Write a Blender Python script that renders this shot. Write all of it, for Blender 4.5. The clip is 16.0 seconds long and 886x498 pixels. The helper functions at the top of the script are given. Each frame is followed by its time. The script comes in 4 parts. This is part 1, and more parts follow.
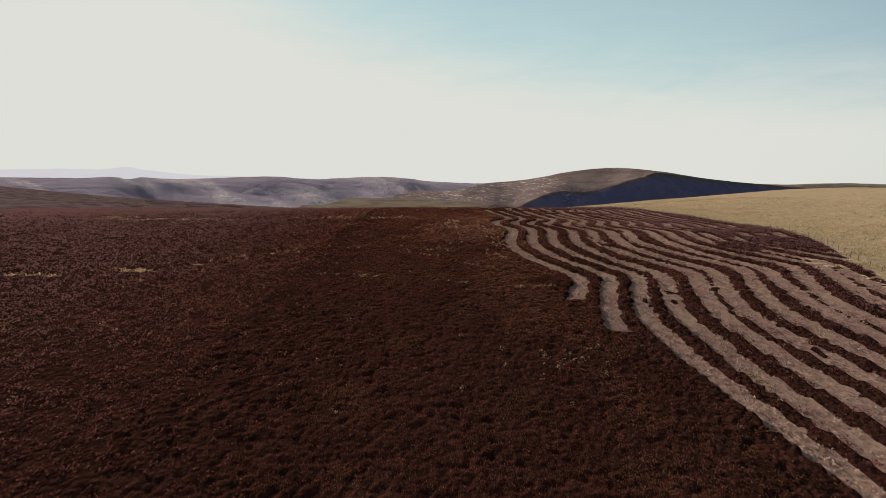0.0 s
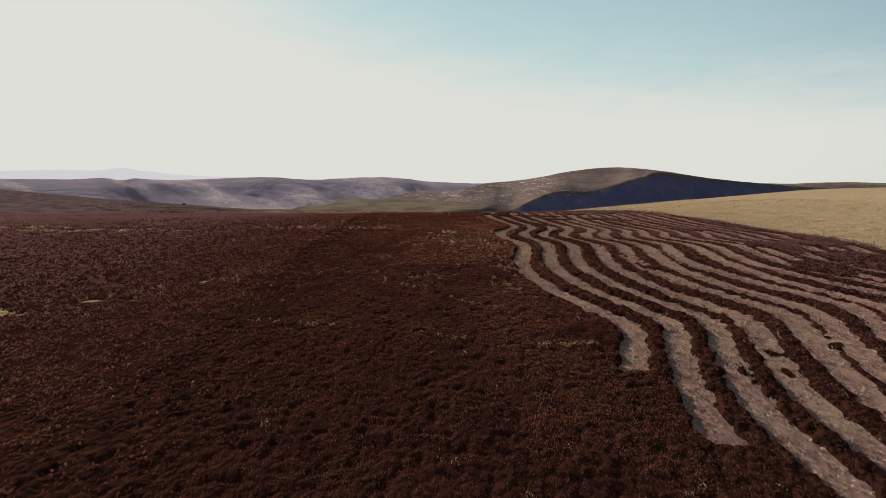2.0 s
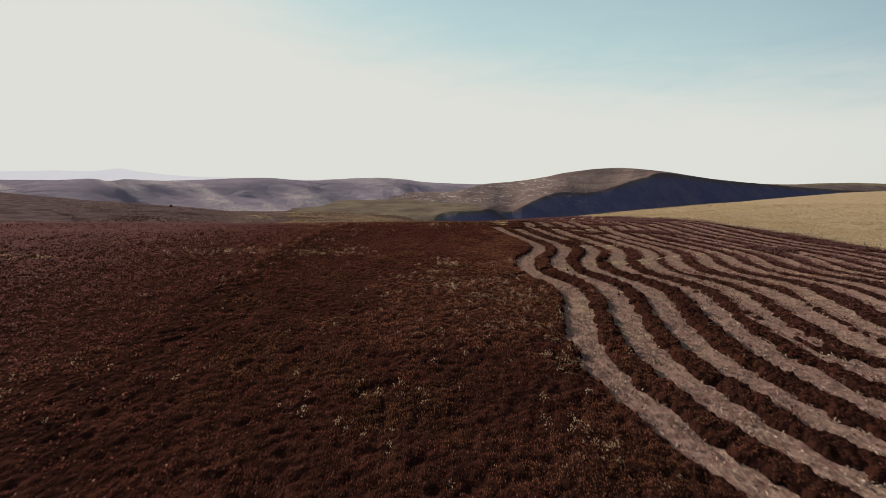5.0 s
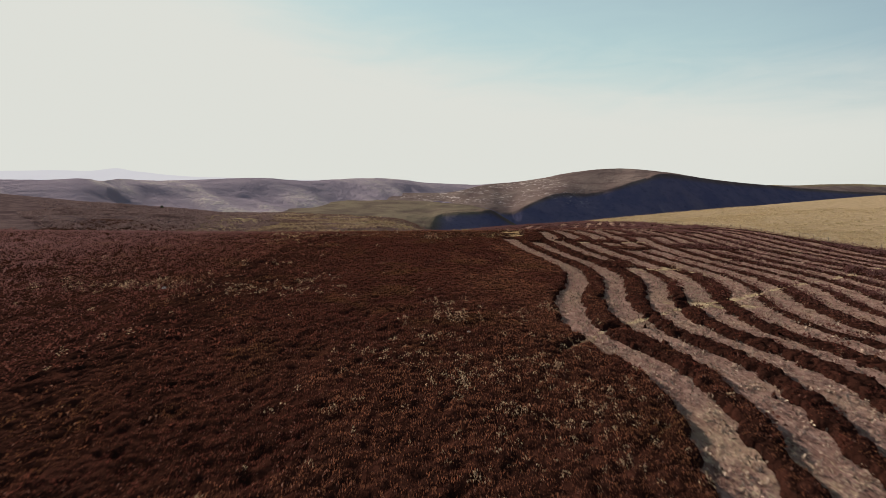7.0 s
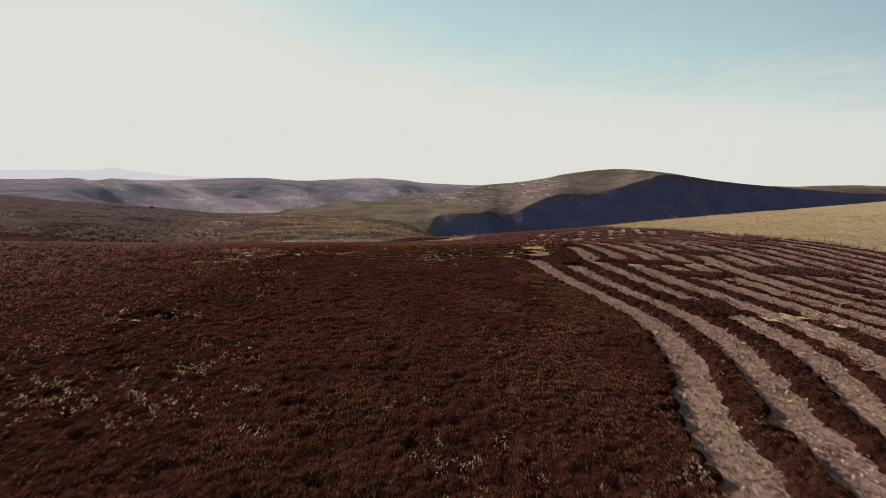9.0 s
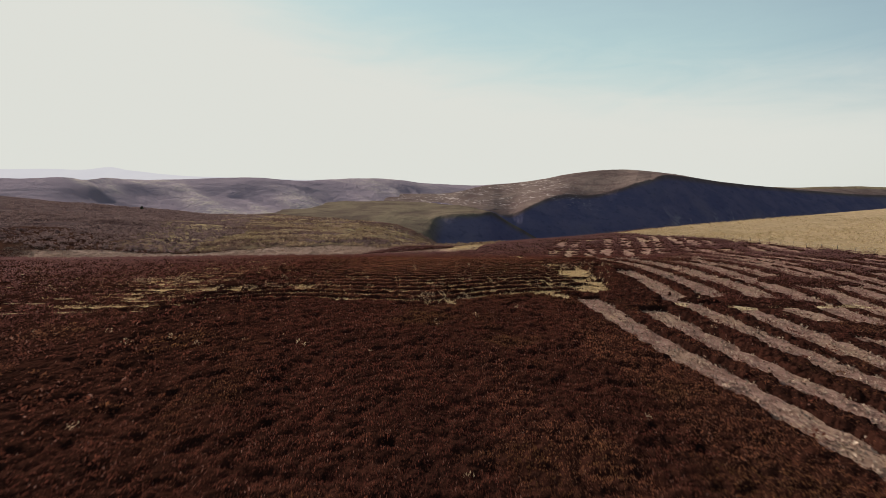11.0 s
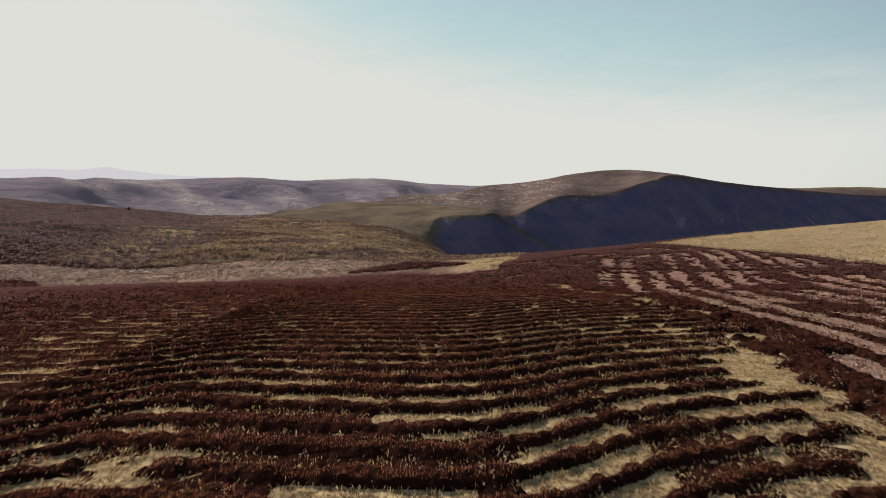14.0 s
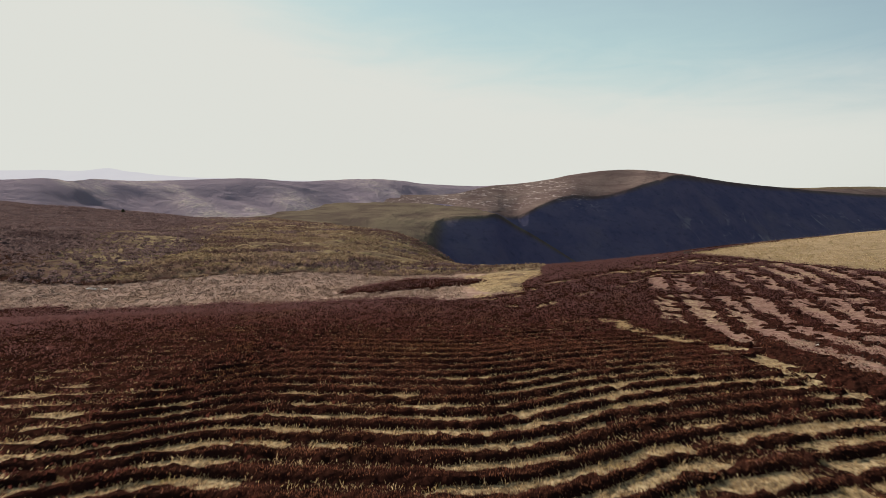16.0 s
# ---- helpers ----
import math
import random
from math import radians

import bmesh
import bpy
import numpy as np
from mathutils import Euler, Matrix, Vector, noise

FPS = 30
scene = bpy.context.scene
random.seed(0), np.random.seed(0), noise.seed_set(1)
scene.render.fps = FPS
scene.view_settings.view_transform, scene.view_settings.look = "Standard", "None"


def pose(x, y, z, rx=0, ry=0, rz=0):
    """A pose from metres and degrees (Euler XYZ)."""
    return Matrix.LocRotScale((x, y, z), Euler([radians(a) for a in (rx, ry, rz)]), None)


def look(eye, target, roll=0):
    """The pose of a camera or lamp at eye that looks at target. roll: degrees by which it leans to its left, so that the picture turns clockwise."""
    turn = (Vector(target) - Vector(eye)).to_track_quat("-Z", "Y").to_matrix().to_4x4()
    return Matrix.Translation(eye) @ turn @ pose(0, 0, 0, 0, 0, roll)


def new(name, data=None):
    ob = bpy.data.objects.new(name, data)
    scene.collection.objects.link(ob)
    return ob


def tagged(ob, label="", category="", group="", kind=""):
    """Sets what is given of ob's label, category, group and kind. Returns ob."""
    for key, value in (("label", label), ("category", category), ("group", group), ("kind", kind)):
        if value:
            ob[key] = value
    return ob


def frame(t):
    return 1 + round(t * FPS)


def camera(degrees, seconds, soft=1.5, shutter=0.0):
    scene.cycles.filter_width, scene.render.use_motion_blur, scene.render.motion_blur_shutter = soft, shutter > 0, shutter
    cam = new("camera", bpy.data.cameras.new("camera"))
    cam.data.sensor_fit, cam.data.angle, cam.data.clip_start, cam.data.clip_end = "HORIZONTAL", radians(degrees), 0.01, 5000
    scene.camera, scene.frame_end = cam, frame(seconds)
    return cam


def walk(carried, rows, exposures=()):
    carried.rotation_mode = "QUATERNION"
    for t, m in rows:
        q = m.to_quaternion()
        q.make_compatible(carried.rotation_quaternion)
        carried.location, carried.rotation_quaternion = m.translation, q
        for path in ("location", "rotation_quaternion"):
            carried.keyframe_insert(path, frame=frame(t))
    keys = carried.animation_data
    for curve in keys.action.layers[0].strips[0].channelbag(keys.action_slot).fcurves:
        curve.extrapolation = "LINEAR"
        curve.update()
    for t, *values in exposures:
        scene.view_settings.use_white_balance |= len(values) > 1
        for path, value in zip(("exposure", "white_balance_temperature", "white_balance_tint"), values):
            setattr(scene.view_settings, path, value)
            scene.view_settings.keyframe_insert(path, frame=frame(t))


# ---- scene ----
cam = camera(84, 16.0, soft=0.7, shutter=0.3)
PATH = [
    (0, pose(-0.00, -0.27, 16.39, 81.84, -0.20, -0.13)),
    (0.5, pose(0.41, 5.54, 16.47, 81.84, -0.14, -0.17)),
    (1, pose(0.75, 11.30, 16.54, 81.84, -0.10, -0.21)),
    (1.5, pose(1.03, 17.04, 16.60, 81.84, -0.06, -0.24)),
    (2, pose(1.26, 22.75, 16.65, 81.85, -0.03, -0.26)),
    (2.5, pose(1.45, 28.46, 16.69, 81.86, -0.01, -0.29)),
    (3, pose(1.60, 34.18, 16.72, 81.87, -0.00, -0.31)),
    (3.5, pose(1.73, 39.91, 16.74, 81.88, 0.00, -0.33)),
    (4, pose(1.83, 45.68, 16.75, 81.89, -0.00, -0.35)),
    (4.6, pose(1.92, 52.66, 16.76, 81.91, -0.02, -0.37)),
    (5.2, pose(1.98, 59.72, 16.75, 81.93, -0.04, -0.40)),
    (5.8, pose(2.02, 66.86, 16.75, 81.94, -0.06, -0.42)),
    (6.5, pose(2.03, 75.28, 16.74, 81.96, -0.10, -0.46)),
    (7, pose(2.01, 81.35, 16.73, 81.97, -0.13, -0.48)),
    (7.5, pose(1.97, 87.46, 16.72, 81.98, -0.16, -0.51)),
    (8, pose(1.90, 93.59, 16.71, 81.99, -0.20, -0.53)),
    (8.5, pose(1.81, 99.72, 16.69, 82.00, -0.23, -0.56)),
    (9, pose(1.69, 105.84, 16.68, 82.01, -0.26, -0.59)),
    (9.6, pose(1.51, 113.13, 16.65, 82.02, -0.30, -0.63)),
    (10.2, pose(1.28, 120.33, 16.61, 82.02, -0.34, -0.66)),
    (10.8, pose(1.01, 127.40, 16.56, 82.03, -0.37, -0.69)),
    (11.5, pose(0.63, 135.45, 16.49, 82.04, -0.40, -0.72)),
    (12, pose(0.33, 141.04, 16.42, 82.04, -0.42, -0.74)),
    (12.5, pose(0.00, 146.50, 16.35, 82.05, -0.43, -0.75)),
    (13, pose(-0.35, 151.83, 16.28, 82.05, -0.44, -0.76)),
    (13.5, pose(-0.71, 157.03, 16.20, 82.06, -0.44, -0.76)),
    (14, pose(-1.09, 162.13, 16.14, 82.07, -0.43, -0.75)),
    (14.5, pose(-1.47, 167.17, 16.10, 82.08, -0.41, -0.72)),
    (15, pose(-1.84, 172.21, 16.09, 82.09, -0.38, -0.69)),
    (15.5, pose(-2.19, 177.31, 16.14, 82.10, -0.35, -0.64)),
    (16, pose(-2.50, 182.58, 16.26, 82.12, -0.30, -0.58)),
]
walk(cam, PATH)

# ---- light: hazy spring sun ahead on the one hand, pale veil of cirrus round it ----
SUN_AZ, SUN_EL = radians(-44), radians(25)          # azimuth from +y towards +x
SUN_DIR = Vector((math.sin(SUN_AZ) * math.cos(SUN_EL), math.cos(SUN_AZ) * math.cos(SUN_EL), math.sin(SUN_EL)))
sun = new("sun", bpy.data.lights.new("sun", "SUN"))
sun.data.energy, sun.data.angle, sun.data.color = 5.0, radians(0.6), (1.0, 0.93, 0.84)
scene.view_settings.exposure = 0.6
sun.matrix_world = look((0, 0, 60), Vector((0, 0, 60)) - SUN_DIR)


class Nodes:
    """Small helper to chain shader nodes."""

    def __init__(self, tree):
        self.t = tree
        tree.nodes.clear()

    def add(self, kind, **settings):
        n = self.t.nodes.new(kind)
        for k, v in settings.items():
            if k == "operation":
                n.operation = v
            elif k == "data_type":
                n.data_type = v
            elif k == "blend_type":
                n.blend_type = v
            elif k == "attribute_name":
                n.attribute_name = v
        return n

    def put(self, socket, value):
        if isinstance(value, bpy.types.NodeSocket):
            self.t.links.new(value, socket)
        else:
            socket.default_value = value

    def math(self, op, a, b=0.0, c=0.0):
        n = self.add("ShaderNodeMath", operation=op)
        self.put(n.inputs[0], a), self.put(n.inputs[1], b), self.put(n.inputs[2], c)
        return n.outputs[0]

    def ramp(self, v, lo, hi, to_lo=0.0, to_hi=1.0):
        n = self.add("ShaderNodeMapRange")
        n.interpolation_type = "SMOOTHSTEP"
        for i, x in enumerate((v, lo, hi, to_lo, to_hi)):
            self.put(n.inputs[i], x)
        return n.outputs[0]

    def mix(self, f, a, b, blend="MIX"):
        n = self.add("ShaderNodeMix", data_type="RGBA", blend_type=blend)
        self.put(n.inputs[0], f)
        for s, x in ((n.inputs[6], a), (n.inputs[7], b)):
            self.put(s, (*x, 1.0) if isinstance(x, tuple) else x)
        return n.outputs[2]

    def noise(self, vec, scale, detail=4.0, rough=0.55, distort=0.0):
        n = self.add("ShaderNodeTexNoise")
        self.put(n.inputs["Vector"], vec)
        n.inputs["Scale"].default_value, n.inputs["Detail"].default_value = scale, detail
        n.inputs["Roughness"].default_value, n.inputs["Distortion"].default_value = rough, distort
        return n.outputs["Fac"]

    def place(self):
        return self.add("ShaderNodeNewGeometry").outputs["Position"]

    def scaled(self, vec, s, turn=0.0):
        n = self.add("ShaderNodeMapping")
        self.put(n.inputs["Vector"], vec)
        n.inputs["Scale"].default_value, n.inputs["Rotation"].default_value = s, (0, 0, turn)
        return n.outputs[0]

    def attr(self, name):
        return self.add("ShaderNodeAttribute", attribute_name=name).outputs["Fac"]

    def island(self):
        return self.add("ShaderNodeNewGeometry").outputs["Random Per Island"]

    def bump(self, height, strength, distance):
        n = self.add("ShaderNodeBump")
        n.inputs["Strength"].default_value, n.inputs["Distance"].default_value = strength, distance
        self.put(n.inputs["Height"], height)
        return n.outputs[0]


world = bpy.data.worlds.new("world")
scene.world = world
world.use_nodes = True
N = Nodes(world.node_tree)
ray_dir = N.add("ShaderNodeTexCoord").outputs["Generated"]
sky = N.add("ShaderNodeTexSky")
sky.sky_type, sky.sun_disc = "NISHITA", False
sky.sun_elevation, sky.sun_rotation = SUN_EL, SUN_AZ
sky.altitude, sky.air_density, sky.dust_density, sky.ozone_density = 500, 1.0, 1.2, 1.0
dotn = N.add("ShaderNodeVectorMath", operation="DOT_PRODUCT")
N.put(dotn.inputs[0], ray_dir)
dotn.inputs[1].default_value = SUN_DIR
near_sun = N.math("MAXIMUM", dotn.outputs["Value"], 0.0)
sep = N.add("ShaderNodeSeparateXYZ")
N.put(sep.inputs[0], ray_dir)
up = sep.outputs["Z"]
edge = N.math("ADD", N.math("MULTIPLY_ADD", near_sun, 0.10, 0.075), N.math("MULTIPLY", N.math("POWER", near_sun, 6.0), 0.16))
wisp = N.noise(N.scaled(ray_dir, (3.0, 3.0, 14.0)), 1.6, 6.0, 0.6, 0.6)
edge = N.math("MULTIPLY_ADD", N.math("SUBTRACT", wisp, 0.5), 0.10, edge)
veil = N.ramp(N.math("SUBTRACT", up, edge), -0.03, 0.13, 1.0, 0.06)
veil = N.math("MAXIMUM", N.math("MULTIPLY", veil, N.ramp(dotn.outputs["Value"], -0.7, 0.3, 0.35, 1.0)), N.ramp(near_sun, 0.93, 1.0))
sky_bg, veil_bg, mixed = N.add("ShaderNodeBackground"), N.add("ShaderNodeBackground"), N.add("ShaderNodeMixShader")
glow = N.math("MULTIPLY", N.ramp(N.math("SUBTRACT", up, edge), 0.02, 0.32, 0.9, 0.40), N.ramp(dotn.outputs["Value"], -0.35, 0.55))
turquoise = N.mix(glow, sky.outputs[0], (5.0, 6.8, 6.68))
N.put(sky_bg.inputs[0], turquoise)
sky_bg.inputs[1].default_value = 0.066
veil_bg.inputs[0].default_value, veil_bg.inputs[1].default_value = (0.725, 0.735, 0.685, 1), 0.66
N.put(mixed.inputs[0], veil), N.put(mixed.inputs[1], sky_bg.outputs[0]), N.put(mixed.inputs[2], veil_bg.outputs[0])
N.put(N.add("ShaderNodeOutputWorld").inputs[0], mixed.outputs[0])


# ---- materials ----
def material(name, shade):
    m = bpy.data.materials.new(name)
    m.use_nodes = True
    n = Nodes(m.node_tree)
    out, bsdf = n.add("ShaderNodeOutputMaterial"), n.add("ShaderNodeBsdfPrincipled")
    bsdf.inputs["Roughness"].default_value = 0.9
    bsdf.inputs["Specular IOR Level"].default_value = 0.0
    n.put(out.inputs[0], bsdf.outputs[0])
    shade(n, bsdf)
    return m


def thin(n, b, colour, share):
    """Thin leaves: part of the light passes through."""
    t, m = n.add("ShaderNodeBsdfTranslucent"), n.add("ShaderNodeMixShader")
    n.put(t.inputs[0], colour), n.put(b.inputs["Base Color"], colour)
    n.put(m.inputs[0], share), n.put(m.inputs[1], b.outputs[0]), n.put(m.inputs[2], t.outputs[0])
    n.put([x for x in n.t.nodes if x.bl_idname == "ShaderNodeOutputMaterial"][0].inputs[0], m.outputs[0])


def shade_heather(n, b):
    p = n.place()
    patch, fine = n.noise(p, 0.45, 4), n.noise(p, 4.0, 5, 0.65)
    # woody inside of the bushes, coloured darker for the shade between shoots
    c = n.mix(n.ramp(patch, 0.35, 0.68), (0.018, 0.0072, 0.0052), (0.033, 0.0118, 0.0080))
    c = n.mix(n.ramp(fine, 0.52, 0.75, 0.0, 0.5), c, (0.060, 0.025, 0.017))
    n.put(b.inputs["Base Color"], c)
    clump = n.add("ShaderNodeTexVoronoi")
    n.put(clump.inputs["Vector"], p)
    clump.inputs["Scale"].default_value = 1.9
    n.put(b.inputs["Normal"], n.bump(n.math("SUBTRACT", n.math("MULTIPLY", fine, 0.6), clump.outputs["Distance"]), 1.0, 0.35))


def shade_spray(n, b, dry=0.0, hazed_or_old=0.0):
    p, r = n.place(), n.island()
    patch, broad, bush = n.noise(p, 0.30, 4), n.noise(p, 0.045, 3), n.noise(p, 1.5, 3, 0.6)
    c = n.mix(n.ramp(patch, 0.36, 0.66), (0.0510, 0.0140, 0.0120), (0.0930, 0.0260, 0.0180))
    c = n.mix(n.ramp(broad, 0.46, 0.66, 0.0, 0.6), c, (0.0886, 0.0307, 0.0195))
    if dry:
        c = n.mix(n.ramp(bush, 0.35, 0.6, 0.35, 0.80), c, (0.2800, 0.1180, 0.0600))
    c = n.mix(n.ramp(bush, 0.42, 0.66, 0.0, 0.5), c, (0.1250, 0.0390, 0.0235))
    # near-black noise spots put more shade among the bushes into the colour
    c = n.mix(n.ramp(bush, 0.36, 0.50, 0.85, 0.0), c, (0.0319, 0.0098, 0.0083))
    c = n.mix(n.math("MULTIPLY", r, 0.45), c, (0.1250, 0.0425, 0.0265))
    c = n.mix(n.ramp(r, 0.90, 1.0, 0.0, 0.75), c, (0.2300, 0.1250, 0.0980))
    c = n.mix(n.ramp(n.noise(p, 0.14, 4, 0.6), 0.52, 0.68, 0.0, 0.5), c, (0.1357, 0.0678, 0.0247))
    if hazed_or_old:
        # distance haze as colour: purplish grey away from the flight line and far ahead
        at = n.add("ShaderNodeSeparateXYZ")
        n.put(at.inputs[0], p)
        haze_share = n.math("MAXIMUM", n.ramp(n.math("ABSOLUTE", n.math("SUBTRACT", at.outputs["X"], 3.0)), 16.0, 70.0), n.ramp(at.outputs["Y"], 225.0, 265.0))
        c = n.mix(n.math("MULTIPLY", haze_share, n.ramp(patch, 0.30, 0.62, 0.40, 0.80)), c, (0.150, 0.080, 0.078))
    thin(n, b, c, 0.46)


def shade_ground(n, b):
    p = n.place()
    straw, pink, moor = n.attr("straw"), n.attr("pink"), n.attr("moor")
    big, mid, small, tiny = n.noise(p, 0.012, 4), n.noise(p, 0.09, 5), n.noise(p, 0.8, 5, 0.65), n.noise(p, 5.0, 4, 0.7)
    rows = n.noise(n.scaled(p, (0.25, 1.6, 1.0), 0.25), 0.9, 4, 0.6)
    peat = n.mix(n.ramp(small, 0.35, 0.7), (0.0296, 0.01406, 0.01036), (0.06068, 0.02812, 0.01924))
    peat = n.mix(n.ramp(mid, 0.5, 0.75, 0, 0.5), peat, (0.074, 0.04292, 0.0259))
    grass = n.mix(n.ramp(small, 0.3, 0.75), (0.2220, 0.1535, 0.0870), (0.3478, 0.2499, 0.1533))
    grass = n.mix(n.ramp(rows, 0.48, 0.66, 0, 0.5), grass, (0.1776, 0.1250, 0.0704))
    grass = n.mix(n.ramp(mid, 0.55, 0.75, 0, 0.4), grass, (0.1998, 0.1571, 0.0746))
    grass = n.mix(n.ramp(tiny, 0.55, 0.8, 0, 0.35), grass, (0.4070, 0.3142, 0.2238))
    mat = n.mix(n.ramp(n.noise(p, 2.6, 5, 0.7), 0.42, 0.60), (0.130, 0.084, 0.048), (0.43, 0.318, 0.180))
    mat = n.mix(n.ramp(n.noise(p, 0.5, 4, 0.6), 0.46, 0.62, 0, 0.5), mat, (0.115, 0.072, 0.040))
    mat = n.mix(n.ramp(tiny, 0.58, 0.75, 0, 0.6), mat, (0.42, 0.315, 0.180))
    grass = n.mix(n.attr("furrow"), grass, mat)
    cut = n.mix(n.ramp(small, 0.35, 0.7), (0.21, 0.132, 0.102), (0.355, 0.248, 0.192))
    cut = n.mix(n.ramp(mid, 0.5, 0.7, 0, 0.5), cut, (0.20, 0.125, 0.085))
    lump = n.noise(p, 0.24, 4, 0.6)
    hag = n.mix(n.ramp(mid, 0.38, 0.62), (0.150, 0.100, 0.066), (0.235, 0.168, 0.098))
    hag = n.mix(n.ramp(lump, 0.50, 0.66, 0, 0.55), hag, (0.215, 0.170, 0.080))
    hag = n.mix(n.ramp(small, 0.52, 0.66, 0, 0.6), hag, (0.050, 0.030, 0.022))
    hag = n.mix(n.ramp(lump, 0.36, 0.50, 0.85, 0), hag, (0.048, 0.028, 0.022))
    hag = n.mix(n.ramp(big, 0.50, 0.60, 0, 0.7), hag, (0.110, 0.062, 0.052))
    wobble = n.math("MULTIPLY", n.math("SUBTRACT", small, 0.5), 0.7)
    c = n.mix(n.ramp(n.math("ADD", moor, wobble), 0.35, 0.65), peat, hag)
    c = n.mix(n.ramp(n.math("ADD", pink, wobble), 0.35, 0.65), c, cut)
    c = n.mix(n.ramp(n.math("ADD", straw, wobble), 0.35, 0.65), c, grass)
    n.put(b.inputs["Base Color"], c)
    far_dark = n.attr("far_heather")
    tone = n.mix(n.ramp(mid, 0.35, 0.65), (0.058, 0.0370, 0.0365), (0.105, 0.0700, 0.0640))
    tone = n.mix(n.ramp(small, 0.5, 0.7, 0, 0.6), tone, (0.040, 0.0250, 0.0250))
    c = n.mix(n.ramp(n.math("ADD", far_dark, wobble), 0.35, 0.65), c, tone)
    n.put(b.inputs["Base Color"], c)
    h = n.math("ADD", n.math("MULTIPLY_ADD", lump, n.math("MULTIPLY", moor, 5.0), n.math("MULTIPLY", small, 0.8)), n.math("ADD", n.math("MULTIPLY", tiny, 0.25), n.math("MULTIPLY", rows, n.math("MULTIPLY", straw, 0.7))))
    n.put(b.inputs["Normal"], n.bump(h, 0.8, 0.35))


def shade_litter(n, b):
    p = n.place()
    big, mid = n.noise(p, 0.22, 4), n.noise(p, 1.3, 5, 0.6)
    chips, flecks = n.noise(n.scaled(p, (1.0, 0.5, 1.0), -0.15), 4.5, 5, 0.75), n.noise(p, 12.0, 3, 0.8)
    c = n.mix(n.ramp(mid, 0.35, 0.68), (0.145, 0.0770, 0.0600), (0.250, 0.1480, 0.1160))
    c = n.mix(n.ramp(big, 0.48, 0.68, 0, 0.55), c, (0.265, 0.1700, 0.1150))
    c = n.mix(n.ramp(chips, 0.54, 0.70, 0, 0.85), c, (0.390, 0.2620, 0.2070))
    c = n.mix(n.ramp(chips, 0.32, 0.46, 0.85, 0), c, (0.0594, 0.0261, 0.0192))
    hay = n.mix(n.ramp(mid, 0.35, 0.65), (0.2240, 0.1568, 0.0840), (0.5152, 0.3920, 0.2296))
    c = n.mix(n.ramp(n.math("ADD", n.attr("straw"), n.math("MULTIPLY", n.math("SUBTRACT", chips, 0.5), 1.6)), 0.3, 0.75, 0, 0.9), c, hay)
    c = n.mix(n.ramp(flecks, 0.60, 0.75, 0, 0.7), c, (0.470, 0.3350, 0.2700))
    n.put(b.inputs["Base Color"], c)
    n.put(b.inputs["Normal"], n.bump(n.math("ADD", chips, mid), 1.0, 0.12))


def shade_straw(n, b):
    r, p = n.island(), n.place()
    c = n.mix(r, (0.25, 0.160, 0.076), (0.62, 0.448, 0.245))
    c = n.mix(n.ramp(n.noise(p, 0.35, 3), 0.54, 0.74, 0, 0.6), c, (0.38, 0.265, 0.094))
    thin(n, b, c, 0.45)


def hill_shader(dark, light, tan, scale, scars=0.0):
    def shade(n, b):
        p = n.place()
        big, mid, fine = n.noise(p, 0.0028 * scale, 5, 0.6, 0.4), n.noise(p, 0.011 * scale, 6, 0.6, 0.5), n.noise(p, 0.06 * scale, 5, 0.65)
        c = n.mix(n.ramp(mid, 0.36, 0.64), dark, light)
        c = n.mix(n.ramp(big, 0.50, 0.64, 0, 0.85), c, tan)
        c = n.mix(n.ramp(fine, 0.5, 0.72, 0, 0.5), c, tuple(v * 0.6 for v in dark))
        if scars > 0.5:
            # sunlit brown turf over the tops; the face keeps its painted shade blue
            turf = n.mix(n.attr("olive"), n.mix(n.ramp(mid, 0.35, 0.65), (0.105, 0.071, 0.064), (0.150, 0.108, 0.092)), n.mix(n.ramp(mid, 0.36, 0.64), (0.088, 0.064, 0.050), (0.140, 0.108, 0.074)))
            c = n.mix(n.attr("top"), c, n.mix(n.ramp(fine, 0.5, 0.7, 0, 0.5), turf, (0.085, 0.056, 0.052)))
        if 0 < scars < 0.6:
            # grassy, sunlit tan painted on the spurs, shaded purple in the gullies
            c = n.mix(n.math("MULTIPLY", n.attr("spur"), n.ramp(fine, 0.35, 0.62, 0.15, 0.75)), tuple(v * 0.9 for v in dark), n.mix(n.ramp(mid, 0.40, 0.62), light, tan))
        if scars:
            streak = n.noise(n.scaled(p, (0.7, 0.5, 2.6), 0.35), 0.045, 8, 0.70, 1.6)
            c = n.mix(n.math("MULTIPLY", n.ramp(streak, 0.53, 0.64, 0, 0.75 * scars), n.attr("bare")), c, (0.42, 0.34, 0.31))
        if scars > 0.5:
            fall = n.noise(n.scaled(p, (1.0, 0.6, 0.35), 0.4), 0.022, 6, 0.62, 0.8)
            c = n.mix(n.math("MULTIPLY", n.ramp(fall, 0.55, 0.70, 0, 0.45), n.attr("scree")), c, (0.30, 0.26, 0.25))
        n.put(b.inputs["Base Color"], c)
        n.put(b.inputs["Normal"], n.bump(n.math("ADD", mid, n.math("MULTIPLY", fine, 0.4)), 0.9, 9.0))
    return shade


def shade_wood(n, b):
    p = n.place()
    g = n.noise(n.scaled(p, (9, 9, 1.5)), 3.0, 4)
    n.put(b.inputs["Base Color"], n.mix(g, (0.06, 0.05, 0.04), (0.17, 0.145, 0.115)))


def shade_stone(n, b):
    p = n.place()
    n.put(b.inputs["Base Color"], n.mix(n.noise(p, 6.0, 5), (0.30, 0.27, 0.235), (0.58, 0.54, 0.47)))
    n.put(b.inputs["Normal"], n.bump(n.noise(p, 14.0, 4), 0.6, 0.03))


